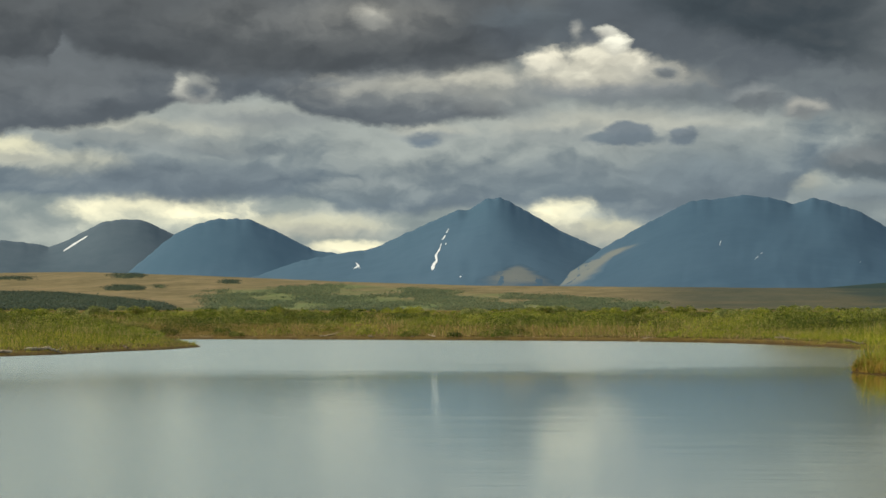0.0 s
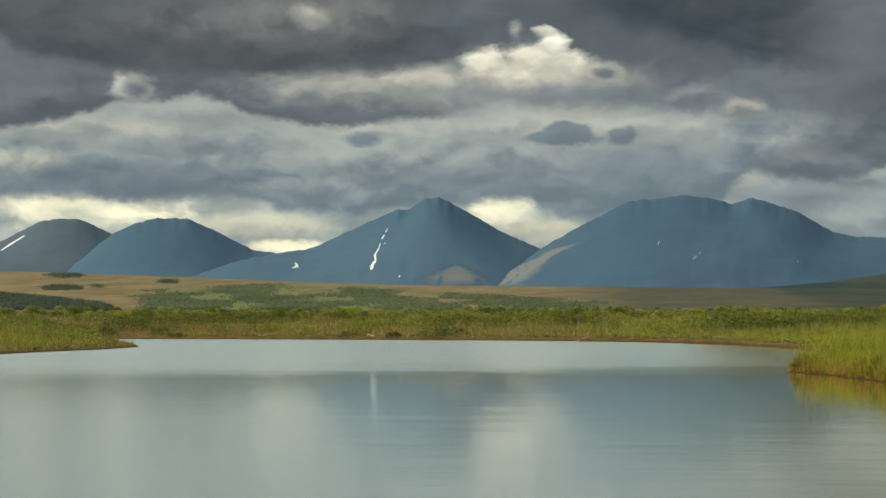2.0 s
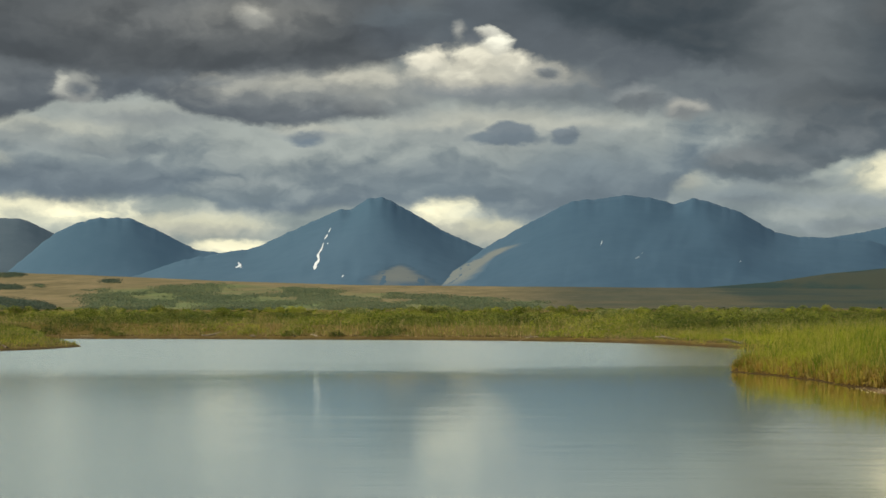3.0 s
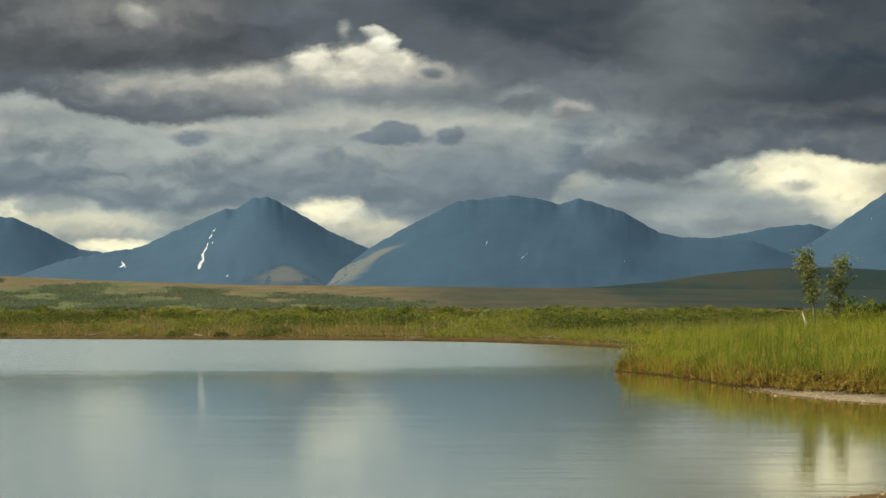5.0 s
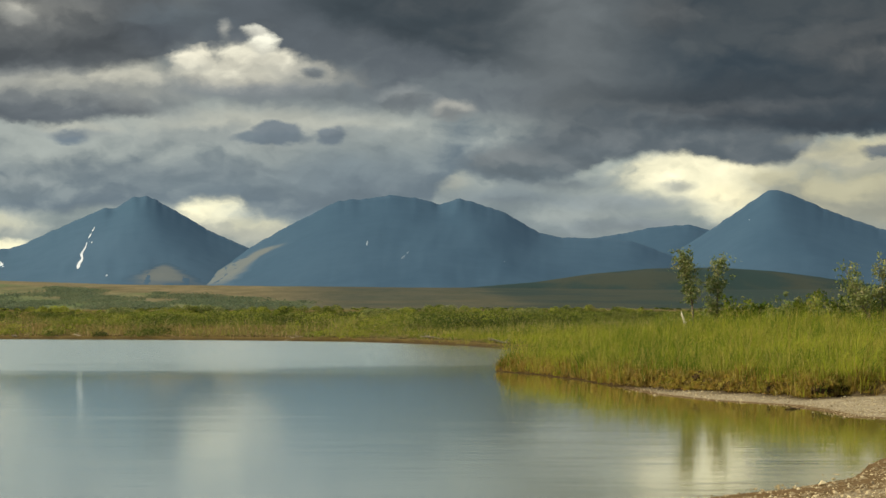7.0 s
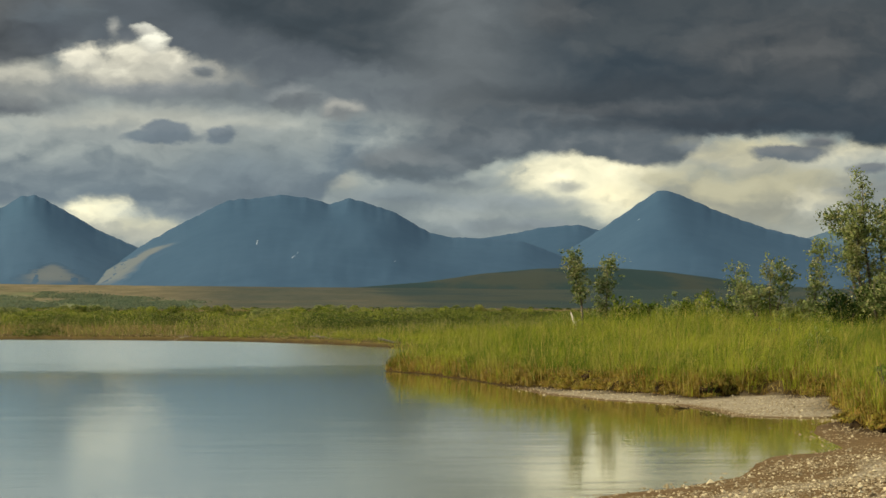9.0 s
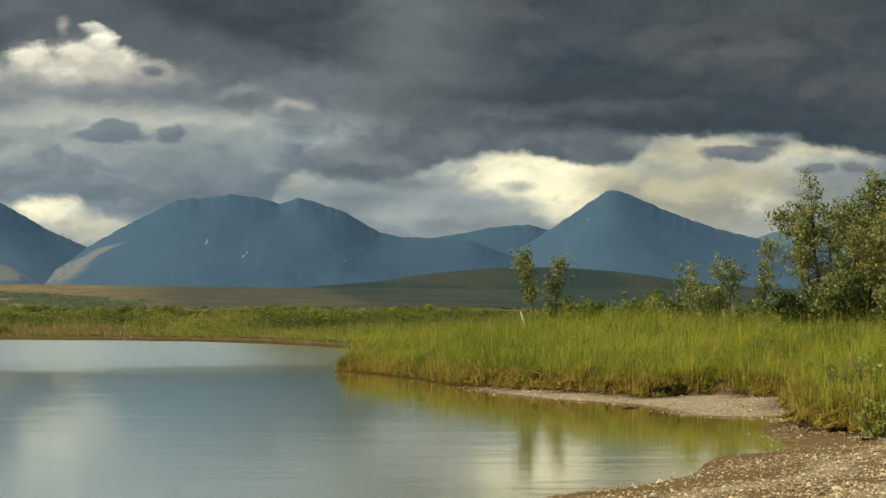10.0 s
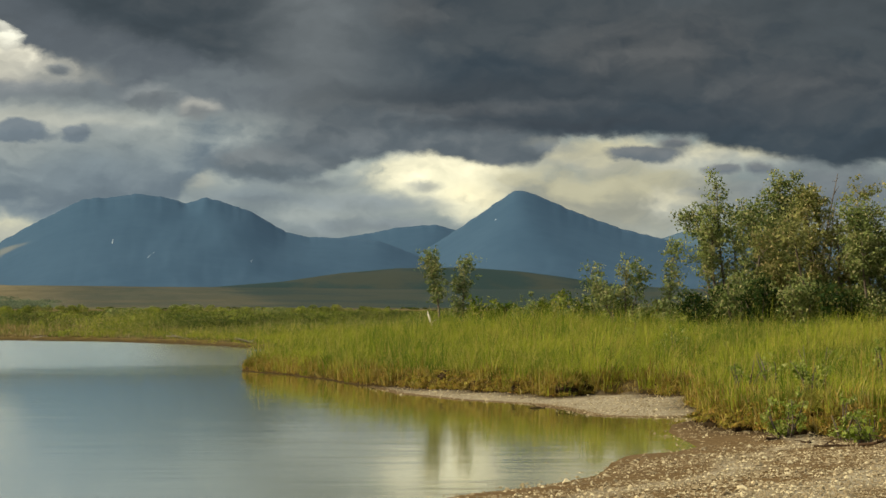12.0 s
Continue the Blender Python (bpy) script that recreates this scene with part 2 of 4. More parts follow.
cloud(1086, 219, 26, 12, (0.18, 0.185, 0.19), (0.15, 0.165, 0.18), 0.4)

clear = S.node("ShaderNodeTexSky", sky_type="NISHITA", sun_disc=False, sun_elevation=radians(SUN_EL), sun_rotation=radians(SUN_AZ)).outputs[0]
clear = S.mix(1.0, clear, (0.11, 0.11, 0.11), "MULTIPLY")
# higher up the cover breaks and the clear sky shows between the clouds
over = S.math("MULTIPLY", S.ramp(height, 560.0, 1500.0), S.ramp(S.noise(way, 3.0, 4.0).outputs[0], 0.40, 0.58))
sky_colour = S.mix(1.0, sky_colour, (1.11, 1.19, 1.20), "MULTIPLY")
texture = S.ramp(shade, -0.6, 0.6, 0.86, 1.14, smooth=False)
sky_colour = S.mix(1.0, sky_colour, S.node("ShaderNodeCombineXYZ", (texture, texture, texture)).outputs[0], "MULTIPLY")
thin = S.mix(billow, (0.92, 0.98, 0.88), (1.25, 1.32, 1.16))
sky_colour = S.mix(S.ramp(height, 520.0, 820.0), sky_colour, thin)
final = S.mix(over, sky_colour, clear)
back = S.node("ShaderNodeBackground", (final, 1.0))
WT.links.new(back.outputs[0], S.node("ShaderNodeOutputWorld").inputs[0])

sun = new("sun", bpy.data.lights.new("sun", "SUN"))
sun.data.energy, sun.data.angle, sun.data.color = 5.6, radians(2.0), (1.0, 0.87, 0.60)
sun_from = Vector((math.sin(radians(SUN_AZ)) * math.cos(radians(SUN_EL)), math.cos(radians(SUN_AZ)) * math.cos(radians(SUN_EL)), math.sin(radians(SUN_EL))))
sun.matrix_world = look(sun_from * 100, (0, 0, 0))


# ------------------------------------------------------------------ materials
def material(name, rough=0.9):
    m = bpy.data.materials.new(name)
    m.use_nodes = True
    s = Nodes(m.node_tree)
    shader = m.node_tree.nodes["Principled BSDF"]
    shader.inputs["Roughness"].default_value = rough
    shader.inputs["Specular IOR Level"].default_value = 0.06
    return m, s, shader


def link(s, socket, target):
    s.tree.links.new(socket, target)


def attribute(s, name):
    return s.node("ShaderNodeAttribute", attribute_name=name).outputs["Fac"]


def leaf_material(name, dark, light, odd, through_light=0.45, patch=0.5, single=0.4):
    """Foliage: each leaf or blade has its own tint, with drifts of colour over metres; some light shines through."""
    m, s, shader = material(name, 0.6)
    spot = s.node("ShaderNodeNewGeometry").outputs
    drift = s.noise(spot["Position"], patch, 3.0, 0.6).outputs[0]
    own = spot["Random Per Island"]
    tuft = s.noise(spot["Position"], patch * 8, 2.0, 0.5).outputs[0]
    tone = s.math("MULTIPLY_ADD", own, single, s.math("MULTIPLY_ADD", drift, 2.8, s.math("MULTIPLY_ADD", tuft, 2.6, -2.45)), clamp=True)
    colour = s.mix(tone, dark, light)
    colour = s.mix(s.ramp(s.math("FRACT", s.math("MULTIPLY", own, 17.0)), 0.82, 0.9), colour, odd)
    worn = s.noise(spot["Position"], patch * 2.3, 3.0, 0.6, 0.5).outputs[0]
    colour = s.mix(s.ramp(worn, 0.54, 0.70, 0.0, 0.55), colour, odd)
    link(s, colour, shader.inputs["Base Color"])
    glow = s.node("ShaderNodeBsdfTranslucent", (colour,))
    both = s.node("ShaderNodeMixShader", (through_light, shader.outputs[0], glow.outputs[0]))
    link(s, both.outputs[0], m.node_tree.nodes["Material Output"].inputs[0])
    return m


def rock_material(name, a, b, scale=0.01):
    m, s, shader = material(name, 0.95)
    at = s.node("ShaderNodeNewGeometry").outputs["Position"]
    streak = s.noise(s.vec("MULTIPLY", at, (1.0, 1.0, 0.35)), scale, 6.0, 0.6).outputs[0]
    fine = s.noise(at, scale * 9, 4.0, 0.6).outputs[0]
    tone = s.ramp(s.math("MULTIPLY_ADD", fine, 0.35, s.math("MULTIPLY", streak, 0.65)), 0.36, 0.64)
    link(s, s.mix(tone, a, b), shader.inputs["Base Color"])
    return m


# distance haze and cloud shade are put into these mountain colours
M_HAZYSLATE = rock_material("hazy_blue_slate", (0.033, 0.067, 0.112), (0.040, 0.077, 0.125), 0.004)
M_HAZYGREY = rock_material("hazy_grey_slate", (0.050, 0.076, 0.106), (0.064, 0.090, 0.122), 0.004)
M_PALEHAZE = rock_material("pale_hazy_slate", (0.041, 0.080, 0.128), (0.049, 0.090, 0.142), 0.004)
M_FARHAZE = rock_material("far_hazy_slate", (0.05, 0.085, 0.125), (0.06, 0.10, 0.14), 0.006)
M_SCREE, s, shader = material("pale_scree", 0.95)
at = s.node("ShaderNodeNewGeometry").outputs["Position"]
grit = s.noise(s.vec("MULTIPLY", at, (1.0, 1.0, 0.5)), 0.02, 6.0, 0.65).outputs[0]
bare = s.ramp(s.math("MULTIPLY_ADD", grit, 0.9, attribute(s, "core")), 0.45, 1.25)
# the scree's edges fade to the same hazed slate blue
link(s, s.mix(bare, (0.041, 0.078, 0.126), s.mix(grit, (0.085, 0.106, 0.125), (0.125, 0.135, 0.135))), shader.inputs["Base Color"])
M_SNOW, s, shader = material("old_snow", 0.7)
link(s, s.mix(s.noise(s.node("ShaderNodeNewGeometry").outputs["Position"], 0.05, 4.0).outputs[0], (0.34, 0.38, 0.43), (0.60, 0.63, 0.68)), shader.inputs["Base Color"])

M_GRASS = leaf_material("meadow_grass", (0.066, 0.112, 0.010), (0.355, 0.370, 0.036), (0.40, 0.32, 0.08), 0.45, 0.35, 0.22)
M_SEDGE = leaf_material("shore_sedge", (0.050, 0.080, 0.012), (0.225, 0.235, 0.046), (0.40, 0.30, 0.17), 0.35, 0.18)
M_STRAW = leaf_material("dead_grass", (0.120, 0.080, 0.014), (0.300, 0.210, 0.042), (0.34, 0.27, 0.09), 0.25, 1.2)
M_DEADSEDGE = leaf_material("dead_sedge", (0.045, 0.032, 0.012), (0.150, 0.105, 0.045), (0.36, 0.28, 0.17), 0.25, 0.4, 0.3)
M_MOSS = leaf_material("bank_moss", (0.070, 0.054, 0.010), (0.290, 0.245, 0.034), (0.30, 0.165, 0.04), 0.2, 1.6, 0.3)
M_FLAT = leaf_material("flat_grass", (0.040, 0.064, 0.008), (0.215, 0.230, 0.034), (0.33, 0.26, 0.11), 0.4, 0.16, 0.2)
M_SHRUB = leaf_material("low_shrub_leaves", (0.050, 0.080, 0.008), (0.255, 0.280, 0.034), (0.30, 0.27, 0.095), 0.4, 0.15, 0.2)
# darker copy of the shrub leaves, with the scrub's shade in its colour
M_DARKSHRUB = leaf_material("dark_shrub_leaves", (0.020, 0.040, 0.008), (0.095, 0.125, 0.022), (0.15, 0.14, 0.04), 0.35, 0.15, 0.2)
# a grey-blue cast of haze is put into the heath leaf colours
M_HEATH = leaf_material("heath_shrub_leaves", (0.080, 0.112, 0.070), (0.145, 0.172, 0.100), (0.165, 0.17, 0.095), 0.5, 0.02, 0.12)
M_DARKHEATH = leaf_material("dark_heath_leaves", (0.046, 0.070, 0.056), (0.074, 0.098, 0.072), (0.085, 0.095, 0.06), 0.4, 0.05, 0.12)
M_WILLOW = leaf_material("willow_leaves", (0.070, 0.098, 0.025), (0.250, 0.285, 0.095), (0.36, 0.33, 0.15), 0.36, 0.9)
M_YELLOWING = leaf_material("yellowing_willow_leaves", (0.094, 0.104, 0.026), (0.285, 0.285, 0.094), (0.42, 0.34, 0.15), 0.38, 0.9)
M_SPRIG = leaf_material("fresh_willow_leaves", (0.105, 0.150, 0.016), (0.28, 0.33, 0.062), (0.40, 0.41, 0.14), 0.4, 2.0)
M_BARK = rock_material("grey_brown_bark", (0.055, 0.042, 0.030), (0.16, 0.13, 0.10), 6.0)
M_PALEWOOD = rock_material("bleached_wood", (0.42, 0.36, 0.30), (0.66, 0.60, 0.52), 5.0)
# the undercut's shade is put into this near-black soil colour
M_SHADESOIL = rock_material("shaded_bank_soil", (0.012, 0.008, 0.004), (0.040, 0.026, 0.012), 9.0)
M_DRIFT = rock_material("weathered_driftwood", (0.16, 0.13, 0.10), (0.36, 0.31, 0.25), 5.0)
M_ROOT = rock_material("dark_roots", (0.030, 0.018, 0.010), (0.085, 0.052, 0.028), 6.0)


def stone_material(name, dark, light, pale):
    m, s, shader = material(name, 0.85)
    own = s.node("ShaderNodeNewGeometry").outputs["Random Per Island"]
    other = s.node("ShaderNodeObjectInfo").outputs["Random"]
    tone = s.math("FRACT", s.math("ADD", own, other))
    speck = s.noise(s.node("ShaderNodeNewGeometry").outputs["Position"], 60.0, 3.0).outputs[0]
    colour = s.mix(tone, dark, light)
    colour = s.mix(s.ramp(s.math("FRACT", s.math("MULTIPLY", tone, 13.0)), 0.74, 0.84), colour, pale)
    link(s, s.mix(0.35, colour, s.mix(speck, dark, pale)), shader.inputs["Base Color"])
    return m


M_STONE = stone_material("dry_river_stones", (0.100, 0.067, 0.035), (0.27, 0.207, 0.122), (0.56, 0.475, 0.30))

# ground: gravel, mud, turf and heath, by where they lie
M_GROUND, s, shader = material("ground_cover", 0.95)
at = s.node("ShaderNodeNewGeometry").outputs["Position"]
n_big, n_mid, n_fine = (s.noise(at, k, 5.0, 0.6).outputs[0] for k in (0.35, 2.2, 28.0))
mud = s.mix(n_mid, (0.070, 0.041, 0.014), (0.125, 0.076, 0.030))
cells = s.node("ShaderNodeTexVoronoi", {"Vector": at, "Scale": 26.0})
cell = s.node("ShaderNodeSeparateColor", (cells.outputs["Color"],)).outputs[0]
cell_tone = s.math("MULTIPLY_ADD", cell, 0.7, s.math("MULTIPLY", n_fine, 0.4))
dry = s.mix(cell_tone, (0.105, 0.083, 0.051), (0.36, 0.302, 0.203))
mud = s.mix(s.ramp(cell, 0.45, 1.0, 0.0, 0.55), mud, (0.20, 0.135, 0.065))
shore = s.mix(s.ramp(s.math("MULTIPLY_ADD", n_mid, 0.5, attribute(s, "dry")), 0.55, 0.9), mud, dry)
turf = s.mix(n_mid, (0.060, 0.042, 0.010), (0.125, 0.088, 0.022))
streaks = s.noise(s.vec("MULTIPLY", at, (1.0, 0.35, 1.0)), 0.018, 5.0, 0.62).outputs[0]
tussock = s.math("MULTIPLY_ADD", s.noise(s.vec("MULTIPLY", at, (1.0, 0.15, 1.0)), 0.10, 5.0, 0.65).outputs[0], 0.6, s.math("MULTIPLY", n_big, 0.4))
heath = s.mix(s.ramp(tussock, 0.36, 0.64), (0.086, 0.073, 0.036), (0.165, 0.128, 0.070))
heath = s.mix(s.ramp(s.math("MULTIPLY_ADD", attribute(s, "scrub"), 0.26, streaks), 0.60, 0.80), heath, s.mix(s.ramp(tussock, 0.36, 0.64), (0.066, 0.090, 0.036), (0.120, 0.138, 0.058)))
# cloud shade on the eastern plain and the hill's dark scrub, as colour
heath = s.mix(attribute(s, "shade_and_scrub"), heath, s.mix(s.ramp(streaks, 0.42, 0.56), (0.029, 0.035, 0.026), (0.012, 0.027, 0.026)))
# dark soil along the banks, with the shade of the undercut put in
shore = s.mix(attribute(s, "soil"), shore, s.mix(n_mid, (0.018, 0.011, 0.004), (0.046, 0.028, 0.010)))
colour = s.mix(attribute(s, "turf"), shore, turf)
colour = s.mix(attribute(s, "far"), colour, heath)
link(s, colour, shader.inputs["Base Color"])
bump = s.node("ShaderNodeBump", {"Strength": 0.6, "Distance": 0.02, "Height": n_fine})
link(s, bump.outputs[0], shader.inputs["Normal"])

# water: turbid body, olive beside the bank, under a rippled surface
M_WATER, s, shader = material("pond_water", 0.05)
at = s.node("ShaderNodeNewGeometry").outputs["Position"]
shader.inputs["IOR"].default_value = 1.33
shader.inputs["Specular IOR Level"].default_value = 0.5
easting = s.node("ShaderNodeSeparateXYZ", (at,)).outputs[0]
# reflected mountain blue and bank olive are put into the body colour
open_body = s.mix(s.noise(at, 0.2, 3.0).outputs[0], (0.195, 0.255, 0.265), (0.225, 0.285, 0.285))
link(s, s.mix(s.ramp(easting, -0.8, 2.2), open_body, (0.165, 0.146, 0.026)), shader.inputs["Base Color"])
northing = s.node("ShaderNodeSeparateXYZ", (at,)).outputs[1]
gusts = s.noise(s.vec("MULTIPLY", at, (0.07, 0.11, 1.0)), 1.0, 3.0, 0.5).outputs[0]
# wind ruffles the open water beyond the point; the near water lies in its lee, crossed by thin streaks
lines = s.noise(s.vec("MULTIPLY", at, (0.16, 1.1, 1.0)), 1.0, 4.0, 0.6).outputs[0]
reach_in = s.math("MULTIPLY_ADD", easting, -0.5, s.math("MULTIPLY_ADD", gusts, 30.0, northing))
wind = s.ramp(s.math("MULTIPLY_ADD", lines, 18.0, reach_in), 74.0, 102.0)
glints = s.noise(s.vec("MULTIPLY", at, (0.5, 3.6, 1.0)), 1.0, 3.0, 0.6).outputs[0]
streak = s.math("ADD", s.ramp(lines, 0.50, 0.72, 0.0, 0.030), s.ramp(glints, 0.54, 0.70, 0.0, 0.035))
rough = s.math("ADD", streak, s.math("MULTIPLY_ADD", wind, 0.14, s.ramp(northing, 54.0, 16.0, 0.026, 0.088)))
open_side = s.ramp(s.math("DIVIDE", easting, northing), -0.10, -0.24, 0.0, 0.05)
rough = s.math("MULTIPLY", s.math("ADD", rough, open_side), s.ramp(easting, -1.0, 4.0, 1.0, 0.55))
link(s, rough, shader.inputs["Roughness"])
ripple = s.noise(s.vec("MULTIPLY", at, (0.45, 2.2, 1.0)), 1.6, 3.0, 0.55).outputs[0]
swell = s.noise(s.vec("MULTIPLY", at, (0.25, 0.8, 1.0)), 0.8, 2.0, 0.5).outputs[0]
wave = s.math("MULTIPLY_ADD", ripple, 0.5, swell)
bump = s.node("ShaderNodeBump", {"Strength": 0.075, "Distance": 0.035, "Height": wave})
link(s, bump.outputs[0], shader.inputs["Normal"])


# ------------------------------------------------------------------ the plan
def seen_at(u, down):
    """The place on the water at that bearing and so far below the eye's level."""
    r = EYE * F / down
    return (round(r * math.sin(u / F), 2), round(r * math.cos(u / F), 2))


POND = [(2.53, 59.03), (3.25, 54.6), (3.76, 48.52), (3.81, 42.54), (3.84, 38.46), (4.28, 35.05), (5.09, 32.61), (5.12, 30.11), (5.07, 28.28), (5.78, 27.77),
        (6.2, 27.92), (5.43, 25.79), (5.01, 23.98), (4.63, 20.96), (4.29, 20.17), (3.47, 18.54), (3.05, 16.98), (2.43, 15.82), (1.92, 15.2), (0.83, 12.77),
        (-1.33, 9.28), (-5.28, 7.26), (-16.25, 9.6), (-48.14, 31.4), (-60.0, 60.0), (-42.43, 80.2)]
# the western spit, the cove behind it and the far shore
SHORE = [seen_at(u, d) for u, d in ((-1324, 48), (-1224, 45), (-1124, 40), (-1034, 36.5), (-970, 32), (-1020, 28), (-1046, 22), (-1034, 18.2), (-924, 18.4), (-724, 19),
                                    (-524, 20), (-324, 21), (-224, 22), (-74, 24), (76, 28.5), (136, 31.5), (206, 36))]
POND = POND + SHORE + [(7.63, 99.84), (5.45, 74.67)]
MEADOW = [(2.53, 59.03), (3.25, 54.6), (3.76, 48.52), (3.99, 43.73), (4.54, 39.87), (5.1, 38.12), (5.46, 36.16), (5.75, 34.2), (6.1, 34.6), (6.85, 34.1),
          (7.35, 32.5), (5.98, 26.15), (5.66, 24.12), (5.76, 22.51), (6.04, 21.25), (6.28, 20.12), (6.98, 16.0), (8.28, 9.65), (10.02, 0.0), (26.67, -26.67), (260.84, -39.13),
          (160.81, 209.06), (5.58, 263.7), (7.63, 99.84), (5.45, 74.67)]


def signed(poly, x, y):
    """Distance to the outline, positive inside."""
    best, inside = np.full(x.shape, 1e9), np.zeros(x.shape, bool)
    for (ax, ay), (bx, by) in zip(poly, poly[1:] + poly[:1]):
        ex, ey = bx - ax, by - ay
        k = np.clip(((x - ax) * ex + (y - ay) * ey) / (ex * ex + ey * ey), 0, 1)
        best = np.minimum(best, np.hypot(x - ax - k * ex, y - ay - k * ey))
        if ay != by:
            inside ^= ((ay > y) != (by > y)) & (x < ex * (y - ay) / ey + ax)
    return np.where(inside, best, -best)


def smooth(a, b, v):
    k = np.clip((v - a) / (b - a), 0, 1)
    return k * k * (3 - 2 * k)


def wobble(x, y, scale, seed=0.0):
    """Cheap smooth noise of sines, about -1 to 1."""
    x, y, n = x / scale, y / scale, 0.0
    for i, w in enumerate((1.0, 0.7, 0.5, 0.35)):
        a = 1.3 + 2.1 * i + seed
        n = n + w * np.sin(x * np.cos(a) * 1.9 ** i + y * np.sin(a) * 1.9 ** i + 1.7 * a + 1.3 * np.sin(y * 0.6 * 1.7 ** i + a))
    return n / 2.0


HILL_W = ((-1800, -1316, -1170, -973, -724, -474, -225, 72, 500, 1400), (30, 34, 36, 31, 21, 14, 11, 9, 6, 4))
HILL_E = ((-50, 98, 247, 347, 447, 567, 667, 747, 807, 946, 1300, 1800), (0, 7, 18, 33, 42, 44, 37, 27, 17, 6, 10, 14))


PLAIN = ((60, 100, 150, 187, 240, 300, 400, 520), (0.0, 0.18, 0.45, 0.65, 0.95, 1.6, 3.0, 4.8))


def scrubby(u, v):
    """How far willow scrub covers the heath, by bearing and height above the eye's level."""
    top = np.interp(u, (-1060, -960, -720, -570, -420, -270, -150, -60), (-40, 8, 17, 9, 2, -5, -14, -40))
    green = smooth(-3, 3, top - v) * smooth(-1010, -900, u) * (1 - smooth(-190, -90, u))
    top = np.interp(u, (-1400, -1224, -1104, -990), (4, 2, -9, -26))
    dark = smooth(-2, 2, top - v) * (1 - smooth(-1070, -1000, u))
    streaks = sum(np.exp(-((u - a) / w) ** 4 - ((v - b) / h) ** 4) for a, b, w, h in ((-1300, 26, 40, 3), (-1098, 31, 26, 4), (-1100, 10, 30, 4), (-1039, 13, 6, 3), (-915, 21, 16, 3)))
    return green, np.maximum(dark, np.minimum(streaks, 1))


def plan(x, y):
    """Height and cover of the ground at a place; the cover also holds painted shade."""
    x, y = np.asarray(x, float), np.asarray(y, float)
    r, u = np.hypot(x, y), np.arctan2(x, y) * F
    ragged = 0.09 * wobble(x, y, 0.27) + 0.17 * wobble(x, y, 0.7, 2.0)
    ragged = np.where(y > 43.5, 0.45 * ragged + 0.06, ragged)
    land = -signed(POND, x, y)
    meadow = signed(MEADOW, x, y)
    gravelly = (y < 60) & (x > -14) & (meadow < 4.5)
    turf = np.where(gravelly, meadow + 0.08 + ragged, land + 0.14 + 0.4 * ragged)
    z = np.where(land > 0, np.minimum(land * 0.05, 0.105), np.maximum(land * 0.10, -0.9))
    z = z + np.where(meadow > -3, 0.19, np.where(r > 150, 0.26, 0.12)) * smooth(-0.04, 0.17, turf) + 0.035 * wobble(x, y, 1.5, 1.0) * smooth(0.1, 1.0, turf) + 0.008 * wobble(x, y, 0.4, 3.0) * smooth(0, 0.5, land)
    z = z + np.interp(u, (600, 950), (0.56, 0.30)) * smooth(0.3, 7.0, np.where(gravelly | (meadow > 0), meadow, 0)) * (1 - smooth(60, 140, r))
    z = z + 0.02 * np.exp(-((meadow + 2.5) / 0.4) ** 2) * gravelly
    plain = np.interp(r, *PLAIN) * smooth(0, 14, land)
    rise = smooth(0, 1, np.clip((r - 480) / 620.0, 0, 1) ** 0.85)
    v_west = 32 + (np.interp(u, *HILL_W) + LIFT - 32) * rise
    west = np.where(r > 480, EYE + v_west / F * r, 0) * smooth(470, 560, r) + np.minimum(plain, 4.8) * (1 - smooth(470, 560, r))
    west = west * (1 - smooth(1100, 1900, r))
    east = (EYE + (np.interp(u, *HILL_E) + LIFT) / F * 1900.0) * smooth(1250, 1900, r) * (1 - smooth(1900, 2500, r))
    rough = 0.35 * wobble(x, y, 70, 4.0) * smooth(520, 800, r)
    z = z + np.where(np.abs(u) < 3000, np.maximum(west, east), plain) + rough
    v = (z - EYE) / np.maximum(r, 1.0) * F - LIFT
    green, dark = scrubby(u, v)
    cover = {"turf": smooth(0.0, 0.25, turf), "far": smooth(430, 540, r), "dry": 0.6 * smooth(0.06, 0.22, land) * (y > 26.6) + 0.62 * smooth(0.45, 0.95, land) * (0.5 + 0.5 * smooth(11, 13.5, r) * np.sin(land * 4.9 - 2.2 + 1.2 * wobble(x, y, 1.1, 2.0))) + 0.25 * smooth(1.8, 2.4, land),
             # soil at the bank's foot, painted as dark as the shade lying there
             "soil": np.maximum(np.exp(-(turf / 0.34) ** 2), (r > 85) * (1 - smooth(0.6, 2.6, land))),
             "scrub": np.maximum(np.maximum(green, dark) * smooth(440, 540, r), 0.9 * (1 - smooth(500, 560, r))),
             # painted cloud shade over the eastern plain, and the hill's dark green
             "shade_and_scrub": np.maximum(np.maximum(smooth(1150, 1350, r), 0.70 * smooth(-300, -60, u) * smooth(430, 560, r)), 0.96 * smooth(0, 170, u - 130 * (1 - smooth(480, 1050, r)) + 45 * wobble(x, y, 45, 3.0)) * smooth(430, 520, r))}
    return z, cover, turf, land


def mesh_object(name, verts, faces, mat, parent=None, smooth_faces=False):
    me = bpy.data.meshes.new(name)
    me.from_pydata(verts if isinstance(verts, list) else verts.tolist(), [], faces if isinstance(faces, list) else faces.tolist())
    me.materials.append(mat)
    if smooth_faces:
        me.shade_smooth()
    ob = new(name, me)
    if parent:
        ob.parent = parent
    return ob


